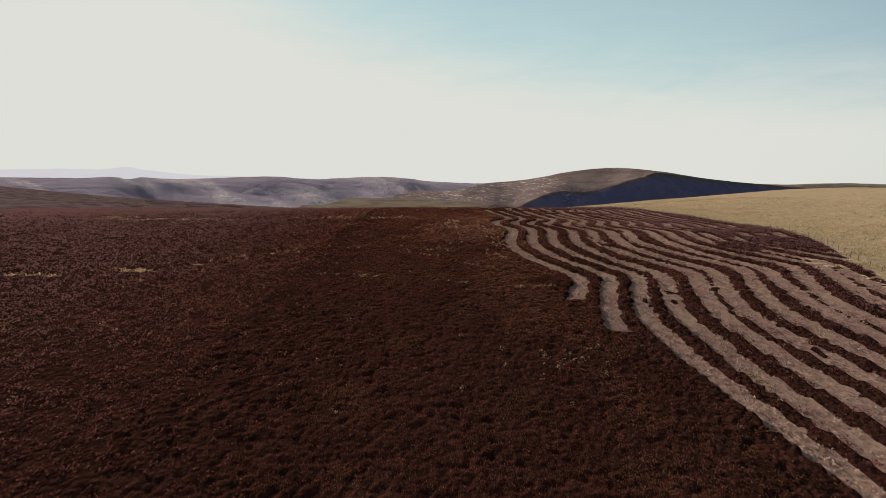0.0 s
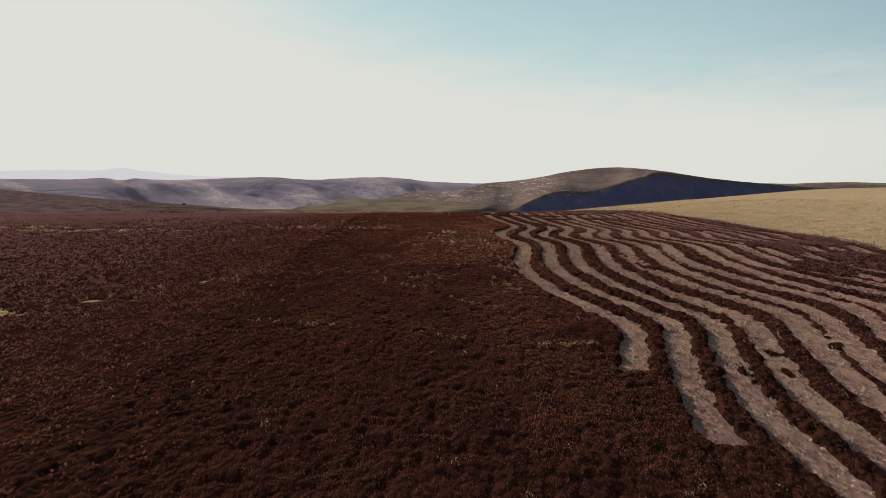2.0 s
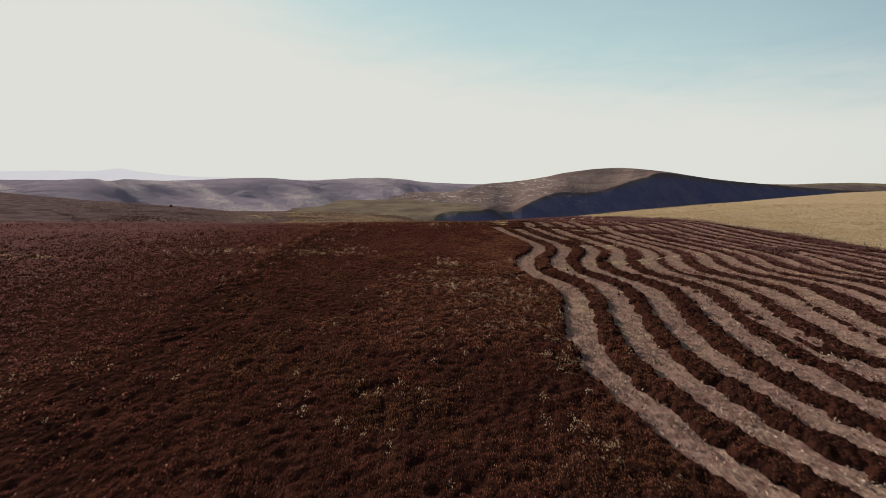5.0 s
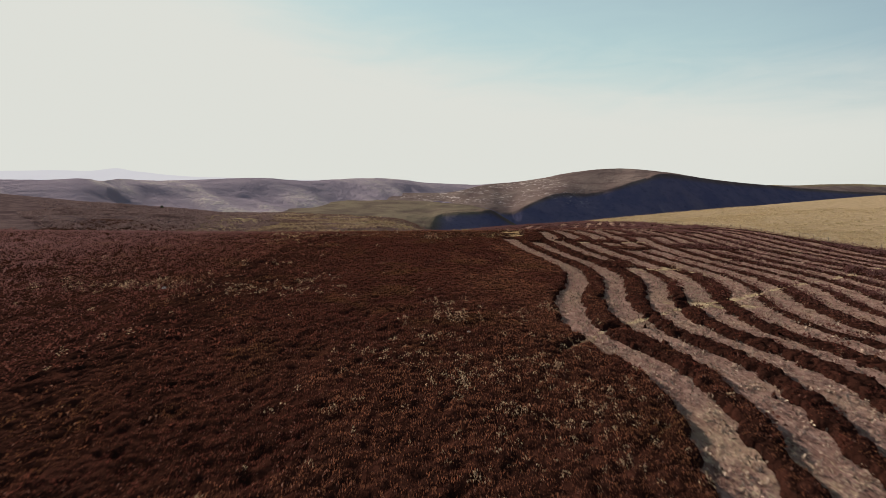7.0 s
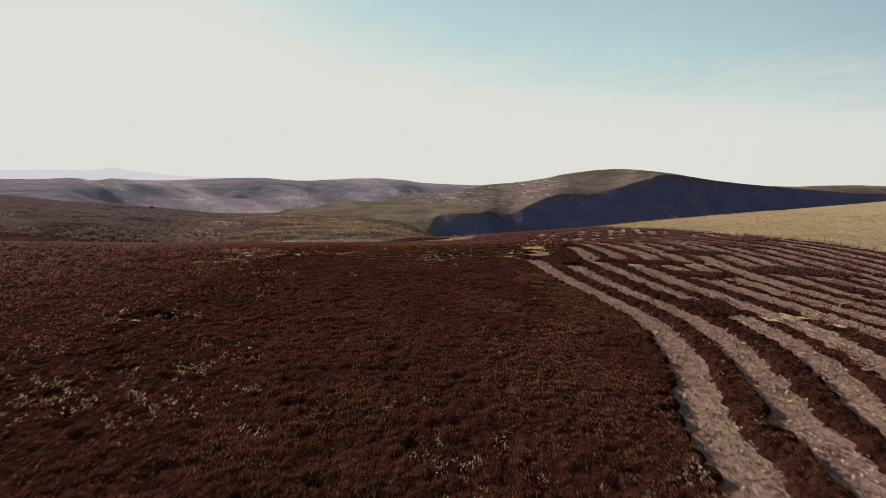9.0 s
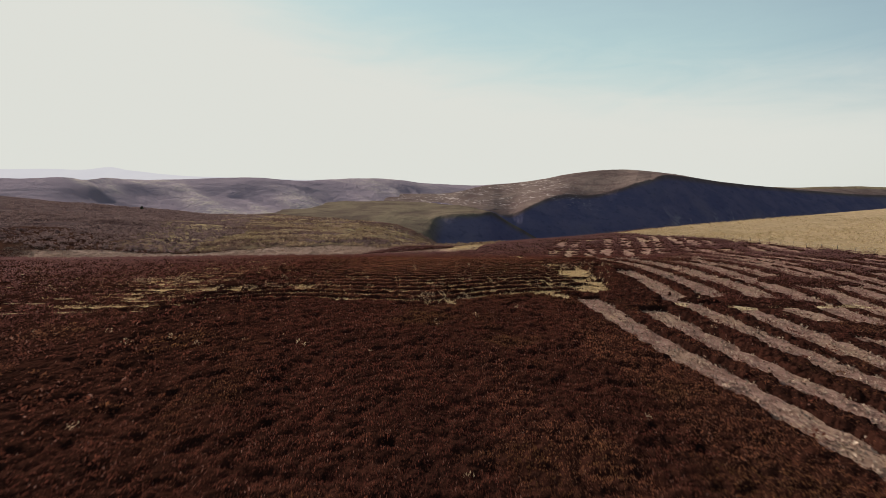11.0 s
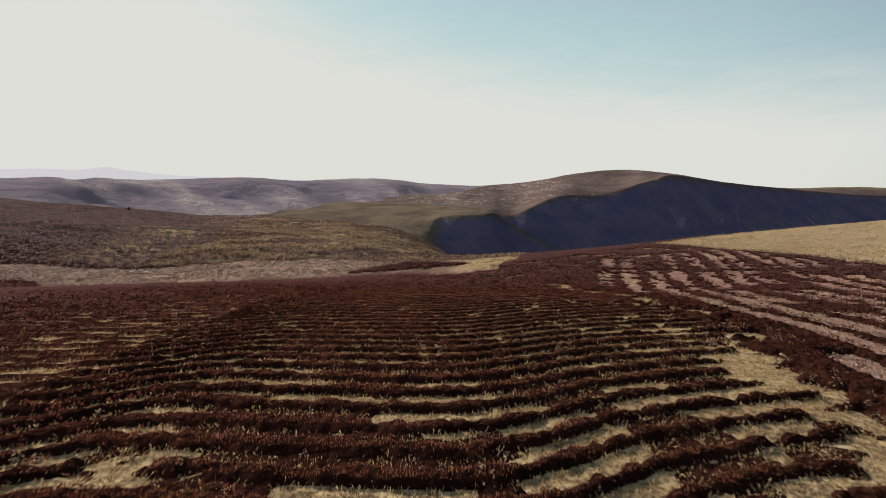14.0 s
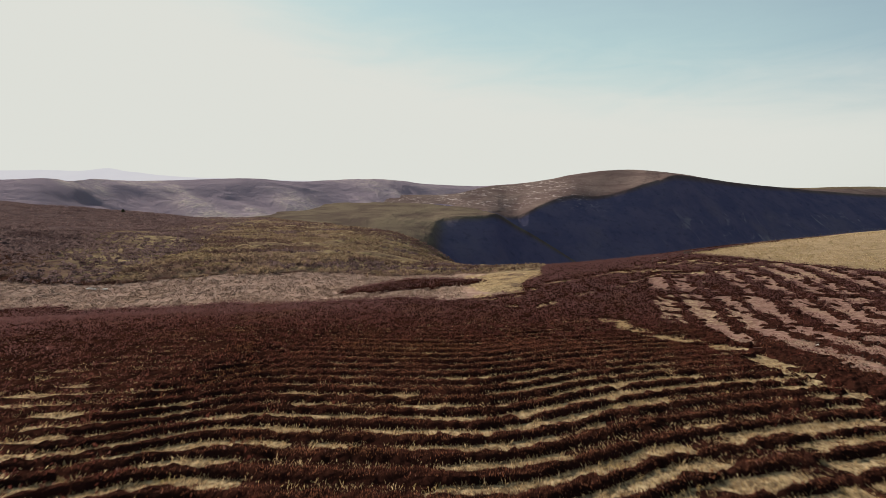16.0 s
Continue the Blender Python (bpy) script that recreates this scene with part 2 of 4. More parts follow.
def shade_wire(n, b):
    n.put(b.inputs["Base Color"], n.mix(n.noise(n.place(), 9.0), (0.25, 0.25, 0.25), (0.40, 0.36, 0.32)))
    b.inputs["Metallic"].default_value, b.inputs["Roughness"].default_value = 0.8, 0.55


def shade_leaf(n, b):
    n.put(b.inputs["Base Color"], n.mix(n.island(), (0.020, 0.028, 0.014), (0.055, 0.065, 0.03)))


HEATHER = material("heather", shade_heather)
# the second spray carries distance haze in its colour
SPRAY, SPRAY_HAZED, SPRAY_DRY = material("heather_spray", shade_spray), material("heather_spray_hazed", lambda n, b: shade_spray(n, b, 0.0, 1.0)), material("heather_spray_dry", lambda n, b: shade_spray(n, b, 1.0))
GROUND, LITTER, STRAW = material("ground", shade_ground), material("litter", shade_litter), material("straw", shade_straw)
WOOD, STONE, WIRE, LEAF = material("weathered_wood", shade_wood), material("stone", shade_stone), material("wire", shade_wire), material("leaf", shade_leaf)
# blue of shade and distance haze is put into this base colour
HILL_NEAR = material("hill_blue_shade", hill_shader((0.082, 0.075, 0.125), (0.112, 0.096, 0.142), (0.125, 0.106, 0.138), 1.0, 1.0))
# lightened and tinted purple in the base colour for distance haze
HILL_FAR = material("hazed_hill_range", hill_shader((0.235, 0.186, 0.212), (0.340, 0.274, 0.282), (0.47, 0.395, 0.320), 2.0, 0.5))
HILL_GRASS = material("hill_grass", hill_shader((0.1066, 0.0779, 0.05084), (0.164, 0.123, 0.0779), (0.205, 0.1599, 0.0984), 1.6))


# ---- relief ----
def weights(v, knots):
    """Rows of cubic interpolation weights of the values v over uneven knots."""
    k = np.asarray(knots, float)
    v = np.clip(np.asarray(v, float), k[0], k[-1] - 1e-6)
    i = np.clip(np.searchsorted(k, v, "right") - 1, 0, len(k) - 2)
    h = k[i + 1] - k[i]
    u = (v - k[i]) / h
    w, r = np.zeros((len(v), len(k))), np.arange(len(v))
    w[r, i] += 2 * u**3 - 3 * u * u + 1
    w[r, i + 1] += 3 * u * u - 2 * u**3
    for j, c in ((i, u**3 - 2 * u * u + u), (i + 1, u**3 - u * u)):
        a, b = np.maximum(j - 1, 0), np.minimum(j + 1, len(k) - 1)
        g = c * h / (k[b] - k[a])
        np.add.at(w, (r, b), g)
        np.add.at(w, (r, a), -g)
    return w


def curve(v, knots, values):
    return weights(v, knots) @ np.asarray(values, float)


def step(v, lo, hi):
    u = np.clip((v - lo) / (hi - lo), 0, 1)
    return u * u * (3 - 2 * u)


def hash2(i, j, seed=0):
    s = np.sin(i * 127.1 + j * 311.7 + seed * 74.7) * 43758.5453
    return s - np.floor(s)


def vnoise(x, y, seed=0):
    """Smooth value noise, 0 to 1, one cell a unit."""
    i, j = np.floor(x), np.floor(y)
    u, v = x - i, y - j
    u, v = u * u * (3 - 2 * u), v * v * (3 - 2 * v)
    a, b = hash2(i, j, seed), hash2(i + 1, j, seed)
    c, d = hash2(i, j + 1, seed), hash2(i + 1, j + 1, seed)
    return (a * (1 - u) + b * u) * (1 - v) + (c * (1 - u) + d * u) * v


def fbm(x, y, seed=0, octaves=4):
    total, amp, s = 0, 0.5, 1.0
    for o in range(octaves):
        total = total + amp * vnoise(x * s + 17.3 * o, y * s - 9.1 * o, seed + o)
        amp, s = amp * 0.5, s * 2.03
    return total


LANES = (-240, -110, -40, 0, 40, 100, 220)
RELIEF = {  # height of the moor at each lane, by distance ahead
    -20: (-3.9, -7.7, -7.2, -5.5, -4.7, -4.4, -4.3), 30: (1.5, -0.5, -1.1, -2.9, -3.7, -1.7, 2.8),
    70: (4.5, 3.5, 1.5, 2.0, 1.7, 2.7, 8.7), 110: (5.4, 5.2, 4.4, 5.4, 4.6, 4.5, 13.7),
    150: (4.2, 5.5, 6.1, 5.3, 4.1, 3.7, 15.1), 185: (2.0, 4.2, 4.8, 5.4, 4.8, 4.2, 15.8),
    210: (1.7, 2.9, 2.5, 2.9, 3.7, 4.7, 15.6), 240: (1.0, -2.6, -1.1, -0.8, -0.4, 4.3, 12.5),
    280: (0.9, -10.8, -8.1, -4.8, -1.6, 1.0, 12.1), 330: (-1.3, -8.6, -7.2, -10.3, -8.5, -1.7, 9.0),
    400: (-1.9, -9.3, -13.6, -20.4, -24.3, -16.6, -1.6), 470: (-12, -15, -17.5, -29, -42, -45, -40)}
BROW_Y = (300, 340, 386, 480, 580, 720, 950, 1400)      # where the moor breaks off into the valley
BROW_X = (700, 200, 40, -20, -75, -150, -260, -420)


def relief(x, y):
    """Height of the ground at the places x, y."""
    x, y = np.asarray(x, float).ravel(), np.asarray(y, float).ravel()
    near = np.einsum("ij,jk,ik->i", weights(y, tuple(RELIEF)), np.array(list(RELIEF.values())), weights(x, LANES))
    far = -11 - 0.056 * (y - 400) + 0.085 * np.clip(-350 - x, 0, 900) * step(y, 450, 800)
    far = far - 120 * step(y, 900, 1300)
    far = far + 5 * (fbm(x / 90, y / 90, 5) - 0.47)
    w = step(y, 390, 480) * (1 - step(x, -60, 20) * (1 - step(y, 470, 520)))
    z = near * (1 - w) + far * w
    z = z + 1.5 * np.exp(-((x + 8) / 11) ** 2 - ((y - 283) / 5) ** 2)
    past = x - curve(y, BROW_Y, BROW_X)
    z = z - 190 * step(past, -10, 270) * step(y, 330, 480)
    z = z - 60 * step(np.hypot(x, y - 150), 900, 2500) * step(-y, -200, 900)
    return z


# ---- plan of the moor ----
EDGE_Y, EDGE_X = (20, 50, 72, 82, 102, 133, 163, 185, 207, 235, 265, 290, 330), (52, 60, 66, 69, 78, 86, 88, 84.5, 81, 77.5, 77, 72, 66)
STRIP_Y = (20, 30, 39, 47, 54, 59, 62, 65, 68, 71, 74, 77, 81, 85.5, 90, 97, 101, 105, 109, 113, 117, 121, 128, 134.5, 139, 145, 150, 157, 163, 171, 176, 183, 189, 197, 205, 212, 217, 223, 233, 243, 253, 270, 290)
STRIP_X = (19.5, 19, 17.5, 16.2, 15.6, 16.6, 17.5, 18.5, 19.7, 20, 18.6, 17, 15, 13.8, 13, 13.7, 14.6, 15.4, 15.4, 14.3, 13.2, 13.3, 14.7, 17.2, 18.6, 19.7, 19.5, 18.2, 16.9, 15.8, 15.4, 16.2, 16.2, 17, 16, 15.2, 16, 17.2, 20, 23.1, 26.6, 32.6, 40)
PITCH = 4.45
STRIP_RUNS = [(0, 61.0, 176.0), (1, 52.0, 172.5), (1, 240.0, 272.0), (2, 16.0, 194.0), (2, 224.0, 273.0), (3, 16.0, 274.0), (4, 16.0, 276.0), (5, 16.0, 279.0), (6, 16.0, 282.0)] + [(k, 16.0, 286.0) for k in range(7, 15)]
ISLANDS = ((70, 98, 8, 9), (63, 112, 4, 7), (74, 118, 6, 5), (57, 93, 3, 5), (52, 172, 7, 3.2), (32, 176, 7, 2.2), (45, 187, 6, 3), (60, 200, 5, 4), (40, 210, 4, 3), (70, 215, 5, 6), (66, 150, 5, 4), (50, 232, 4, 4), (68, 243, 6, 5), (28, 152, 2.2, 3), (36, 168, 4, 2.5))
TRACKS = (  # pale grassy tracks: half width, then places
    (1.35, ((8, 175.2), (15.0, 177.0), (17.8, 180), (18.0, 184), (18.8, 188.5), (20.3, 193.5), (23.8, 200.3), (25.5, 205.8), (23.5, 211.5), (24.2, 219.6), (24.6, 225.5), (22.4, 230.3), (19.6, 235), (19.2, 243))),
    (0.22, ((9, 111.5), (14, 116.5), (21.6, 123), (27, 127), (33, 130.5), (43, 138), (56, 146), (74, 158))),
    (0.5, ((-40, 168), (-21, 169.3), (-14.5, 172.2), (-8.2, 171.9), (0.9, 171.3), (4.1, 172.6), (7.8, 175), (15.8, 177.0))),
    (0.45, ((19.6, 177.5), (23, 174.6), (30, 174), (45, 176))),
    (0.6, ((4, 254), (11.8, 251.6), (17.4, 257.4), (23.4, 262.2), (29, 265), (37.6, 273.5), (44.3, 276.5), (53.5, 287.5), (66, 303))),
    (0.6, ((2, 259), (9.9, 260), (17.4, 272), (27.9, 276.8), (35.9, 283.3), (51.1, 298.6), (66, 314))))
ROW_X, ROW_Y = (-60, -40, -21, -14.5, -8, 0, 4, 8, 16, 30), (-5, -3.5, -2.0, 0.8, 0.4, 0.0, 1.3, 3.3, 5.5, 7.5)
WALL_X, WALL_Y = (-60, 20, 54, 67, 110, 178, 300), (262, 268, 306, 318, 336, 364, 420)      # bank between meadow and the far heather
FRONT_X, FRONT_Y = (-260, -97, -58, -18, 4, 12, 20, 27, 34, 60, 120), (300, 287, 282, 269, 263, 268, 290, 318, 350, 400, 420)
TUFT_PATCHES = ((4, 111, 9, 5, 0.7), (8, 103, 8, 9, 0.7), (5, 121, 9, 6, 0.72), (-15, 129, 8, 4, 0.4), (-31, 131, 9, 2, 0.3), (-47, 75, 7, 1.6, 0.9), (-75, 128, 26, 3, 0.8), (-29, 87, 2.5, 1.2, 0.9), (-36, 83, 3, 1.5, 0.8),
                (12, 91, 3.5, 3, 0.7), (9, 81, 2.5, 3, 0.5), (2, 173.5, 3.5, 1.6, 1.0), (8, 181, 4, 1.5, 0.7), (-12, 179, 4, 1.3, 0.8), (-19, 178.5, 5, 1.6, 0.9), (-28, 183, 5, 2, 0.8), (18.6, 190, 2.8, 9, 1.0), (23, 203, 3, 9, 0.6), (-3, 85, 7, 1.2, 0.35), (16, 276, 6, 9, 0.6), (30, 262, 10, 5, 0.3), (47, 277, 9, 5, 0.9), (58, 293, 17, 12, 1.0), (40, 281, 9, 4, 1.0), (-88, 133, 12, 2.2, 0.9), (-68, 128, 10, 2.0, 0.9), (-47, 75.2, 9, 1.3, 1.0), (-62, 71, 8, 1.2, 0.8), (-40, 80, 6, 1.2, 0.8), (-29, 87.4, 4, 1.3, 0.9), (-20.5, 143, 3, 1.3, 0.9), (34, 148, 6, 3.5, 0.9), (28, 127, 6, 1.6, 0.8), (5, 97, 5, 7, 0.45), (-25, 131, 12, 3, 0.22), (13, 45, 8, 5, 0.12), (65, 69, 3.5, 5, 1.0), (63, 80, 3, 4, 0.8))


def strip_x(k, y):
    return curve(np.asarray(y) - 0.9 * k * (1 - step(np.asarray(y), 100, 140)), STRIP_Y, STRIP_X) + PITCH * k + 0.5 * (vnoise(np.asarray(y) * 0.05, 0 * np.asarray(y) + k * 7.3, 31) - 0.5) * min(k, 4)


def in_islands(x, y):
    m = np.zeros_like(x)
    for a, b, ra, rb in ISLANDS:
        d = np.hypot((x - a) / ra, (y - b) / rb) + 0.5 * (vnoise(x * 0.5, y * 0.5, 3) - 0.5)
        m = np.maximum(m, 1 - step(d, 0.85, 1.1))
    band = np.abs(y - 270 + 0.34 * x + 2.5 * (vnoise(x * 0.3, y * 0.1, 4) - 0.5)) - 0.9
    return np.maximum(m, (1 - step(band, -0.3, 0.5)) * step(x, 26, 30))


def path_gap(x, y, places):
    """Distance from a line through places."""
    gap = np.full(len(x), 99.0)
    for (ax, ay), (bx, by) in zip(places[:-1], places[1:]):
        u = np.clip(((x - ax) * (bx - ax) + (y - ay) * (by - ay)) / ((bx - ax) ** 2 + (by - ay) ** 2), 0, 1)
        gap = np.minimum(gap, np.hypot(x - ax - u * (bx - ax), y - ay - u * (by - ay)))
    return gap


def tuft_share(x, y, rag, least):
    """Share of grass in the patches that are at least so thick."""
    out = np.zeros_like(x)
    for a, b, ra, rb, thick in TUFT_PATCHES:
        if thick >= least:
            d = np.hypot((x - a) / ra, (y - b) / rb) + 1.6 * rag
            out = np.maximum(out, (1 - step(d, 0.5, 1.15)) * thick * (1 if least <= 0 else vnoise(x * 1.1, y * 1.7, 8) > 0.52 - 0.35 * thick))
    return out


def cover(x, y):
    """Share of standing heather, and of pale straw grass, at the places x, y."""
    rag = fbm(x * 1.3, y * 1.3, 11, 3) - 0.45
    bare = np.zeros_like(x)
    for k, start, end in STRIP_RUNS:
        d = np.abs(x - strip_x(k, y)) - 1.32 - 0.14 * step(y, 150, 180) - (1.3 + 2.8 * step(y, 185, 230)) * rag
        on = step(y, start, start + 0.8) * (1 - step(y, end - 0.8, end))
        bare = np.maximum(bare, (1 - step(d, -0.18, 0.22)) * on)
    left_over = step(0.62 * fbm(x * 1.1, y * 0.6, 91, 3) + 0.38 * vnoise(x * 0.16, y * 0.1, 92) - 0.19 * step(y, 195, 240), 0.17, 0.22)
    bare = bare * (1 - in_islands(x, y)) * left_over
    straw = np.zeros_like(x)
    for half, places in TRACKS:
        straw = np.maximum(straw, (1 - step(path_gap(x, y, places) - half - min(1.7, 1.4 * half + 0.35) * rag, -0.3, 0.55)) * (0.55 + 0.45 * (vnoise(x * 0.7, y * 0.7, 14) > 0.3)))
    straw = np.maximum(straw, tuft_share(x, y, rag, 0.75))
    straw = straw * (1 - 0.95 * step(fbm(x * 0.55, y * 0.8, 46, 3), 0.45, 0.53))
    v = (y - curve(x, ROW_X, ROW_Y) - 171.5 + 0.35 * rag) / 1.95
    ridged = step(v, 0.0, 0.8) * (1 - step(y + 6 * rag, 246, 262)) * (1 - step(x + 3 * rag, 17 + 0.12 * (y - 172), 19 + 0.12 * (y - 172)))
    trough = step(np.cos(2 * np.pi * v) + 1.9 * rag + 0.35 * step(x, -2, 10) + 0.8 * (fbm(x * 0.5, y * 0.9, 45, 2) - 0.38), -0.52, 0.16)
    straw = np.maximum(straw, ridged * trough * (0.6 + 0.4 * step(fbm(x * 0.22, y * 0.35, 44, 3), 0.34, 0.48)) * (1 - 0.5 * step(y, 205, 228)) * (1 - 0.35 * step(y, 228, 246)))
    meadow = step(x + 2.5 * rag, curve(y, EDGE_Y, EDGE_X) - 1, curve(y, EDGE_Y, EDGE_X) + 1) * (1 - step(y - curve(x, WALL_X, WALL_Y), -1, 1))
    front = step(y + 7 * rag + 16 * (fbm(x / 11, y / 11, 37, 3) - 0.44), curve(x, FRONT_X, FRONT_Y) - 2, curve(x, FRONT_X, FRONT_Y) + 2)
    hump = 1 - step(np.hypot((x + 8) / 15, (y - 283) / 6.5) + 0.6 * rag, 0.85, 1.05)
    front = front * (1 - hump) * (1 - meadow)
    hay = front * step(x + 4 * rag, 2, 6) * (1 - step(x + 4 * rag, 20, 24)) * (1 - step(y, 298, 312)) * (0.25 + 0.75 * step(fbm(x * 0.25, y * 0.25, 47, 3), 0.30, 0.46))
    standing = (1 - bare) * (1 - straw) * (1 - meadow) * (1 - front)
    return standing, np.clip(straw * (1 - front) + meadow + hay, 0, 1), bare, front, ridged


def mesh_object(name, verts, faces, mat, parent=None, attrs=None, smooth=True):
    """One mesh from arrays: verts (n, 3), faces (m, 3 or 4)."""
    me = bpy.data.meshes.new(name)
    verts, faces = np.asarray(verts, np.float32), np.asarray(faces, np.int32)
    m, c = faces.shape
    me.vertices.add(len(verts)), me.loops.add(m * c), me.polygons.add(m)
    me.vertices.foreach_set("co", verts.ravel())
    me.loops.foreach_set("vertex_index", faces.ravel())
    me.polygons.foreach_set("loop_start", np.arange(0, m * c, c, dtype=np.int32))
    me.polygons.foreach_set("use_smooth", np.full(m, smooth))
    me.update(calc_edges=True)
    for key, values in (attrs or {}).items():
        me.attributes.new(key, "FLOAT", "POINT").data.foreach_set("value", np.asarray(values, np.float32))
    me.materials.append(mat)
    ob = new(name, me)
    if parent:
        ob.parent = parent
    return ob


def grid_faces(nu, nv):
    i = np.arange(nu * nv, dtype=np.int32).reshape(nu, nv)
    return np.stack([i[:-1, :-1], i[1:, :-1], i[1:, 1:], i[:-1, 1:]], -1).reshape(-1, 4)


def spread(lo, hi, pitch, low_end, high_end, grow=1.13):
    """Even stations from lo to hi, then ever wider ones to both ends."""
    mid = list(np.arange(lo, hi, pitch))
    left, right, s = [lo], [mid[-1]], pitch
    while left[-1] > low_end:
        s *= grow
        left.append(left[-1] - s)
    s = pitch
    while right[-1] < high_end:
        s *= grow
        right.append(right[-1] + s)
    return np.array(left[:0:-1] + mid + right[1:])


def build_ground():
    xs, ys = spread(-60, 92, 1.1, -4700, 4700, 1.09), spread(12, 335, 1.1, -4700, 4700, 1.065)
    gx, gy = [a.ravel() for a in np.meshgrid(xs, ys, indexing="ij")]
    z = relief(gx, gy)
    standing, straw, bare, front, ridged = cover(gx, gy)
    far = step(gy, 296, 318) * (1 - step(gx - gy * 0.1, 0, 30))
    pink = front * (1 - step(gx, 4, 14)) * step(gx + 0.6 * gy, 20, 60) * (1 - step(gy + 12 * (fbm(gx / 14, gy / 14, 6) - 0.45), 300, 312))
    dark_moor = step(-gx - 0.35 * (gy - 300) + 60 * (fbm(gx / 60, gy / 60, 71) - 0.47), 60, 160)
    moor = np.maximum(far * (1 - 0.85 * dark_moor) * front * (1 - pink), step(gx, 0, 6) * front * (1 - step(gx, 30, 50)))
    far_heather = step(np.maximum(-gx - 176, gy - 342), 0, 8) * (1 - np.clip(moor + pink + straw, 0, 1))
    z = z + (4.6 * (fbm(gx / 24, gy / 24, 22, 5) - 0.47) + 2.0 * (fbm(gx / 7, gy / 7, 23, 4) - 0.47)) * front * step(gy, 300, 340)
    z = z + (0.25 + 0.5 * front) * (fbm(gx / 3.5, gy / 3.5, 21) - 0.47) * step(np.hypot(gx, gy - 140), 70, 150)
    z = z - 0.02
    tagged(mesh_object("ground", np.stack([gx, gy, z], 1), grid_faces(len(xs), len(ys)), GROUND, attrs={"straw": np.maximum(straw, 0.9 * ridged), "furrow": (gx < curve(gy, EDGE_Y, EDGE_X) - 1.5) & (gy < 300), "pink": pink, "moor": moor, "far_heather": far_heather}),
           "open moorland ground of peat, straw-coloured grass and heather", "ground", kind="structure")


def bush_top(x, y):
    """Height of the heather over the ground: a quilt of uneven domes with gaps."""
    cell, best = 0.62, np.full(len(x), 9.0)
    ci, cj = np.floor(x / cell), np.floor(y / cell)
    for a in (-1, 0, 1):
        for b in (-1, 0, 1):
            px, py = (ci + a + hash2(ci + a, cj + b, 1)) * cell, (cj + b + hash2(ci + a, cj + b, 2)) * cell
            best = np.minimum(best, np.hypot(x - px, y - py) / cell)
    dome = np.clip(1 - best**2, 0, 1)
    tall = 0.20 + 0.16 * fbm(x * 0.3, y * 0.3, 51)
    gaps = step(fbm(x * 1.1, y * 1.1, 77, 3), 0.22, 0.36)
    return tall * (0.70 + 0.30 * gaps) + (0.22 + 0.20 * gaps) * dome + 0.05 * (vnoise(x * 4.7, y * 4.7, 57) - 0.5) * dome


def canopy(name, x0, x1, y0, y1, pitch, hole=None):
    """The bushy top of the standing heather as a quilt of small domes."""
    xs, ys = np.arange(x0, x1, pitch), np.arange(y0, y1, pitch)
    gx, gy = [a.ravel() for a in np.meshgrid(xs, ys, indexing="ij")]
    standing, straw, bare, front, ridged = cover(gx, gy)
    z = relief(gx, gy) + standing * (0.40 * bush_top(gx, gy) + 0.05 * (hash2(gx, gy, 9) - 0.5)) - 0.12 * (1 - standing)
    faces = grid_faces(len(xs), len(ys))
    keep = standing[faces].max(1) > 0.05
    if hole:
        mx, my = gx[faces].mean(1), gy[faces].mean(1)
        keep &= ~((mx > hole[0]) & (mx < hole[1]) & (my > hole[2]) & (my < hole[3]))
    faces = faces[keep]
    used = np.unique(faces)
    index = np.full(len(gx), -1, np.int32)
    index[used] = np.arange(len(used))
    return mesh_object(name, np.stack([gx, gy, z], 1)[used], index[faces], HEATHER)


def blades(name, px, py, mat, count, radius, length, width, lean, lift, rng, parent=None):
    """Tufts of slender pointed shoots, one tuft a place."""
    n = len(px)
    cx, cy = np.repeat(px, count), np.repeat(py, count)
    a, r = rng.uniform(0, 2 * np.pi, n * count), radius * np.sqrt(rng.uniform(0, 1, n * count))
    size = np.repeat(rng.uniform(0.7, 1.25, n), count)
    bx, by = cx + r * np.cos(a) * size, cy + r * np.sin(a) * size
    bz = np.repeat(relief(px, py) + lift, count) - 0.3 * r * (np.repeat(lift, count) > 0.1 if np.ndim(lift) else 1)
    ln = rng.uniform(length[0], length[1], n * count) * size
    out = a + rng.normal(0, 0.8, n * count)
    tilt = np.clip(rng.normal(lean, 0.25, n * count) * (0.3 + r / radius), 0, 1.3)
    dx, dy, dz = np.cos(out) * np.sin(tilt), np.sin(out) * np.sin(tilt), np.cos(tilt)
    face = rng.uniform(0, np.pi, n * count)
    w = rng.uniform(width[0], width[1], n * count) * size
    wx, wy = np.cos(face) * w, np.sin(face) * w
    base = np.stack([bx, by, bz], 1)
    stem = np.stack([dx * ln, dy * ln, dz * ln], 1)
    side = np.stack([wx, wy, 0 * wx], 1)
    v = np.stack([base - side * 0.35, base + stem * 0.7 + side, base + stem], 1).reshape(-1, 3)
    f = np.arange(n * count * 3, dtype=np.int32).reshape(-1, 3)
    return mesh_object(name, v, f, mat, parent, smooth=False)


build_ground()

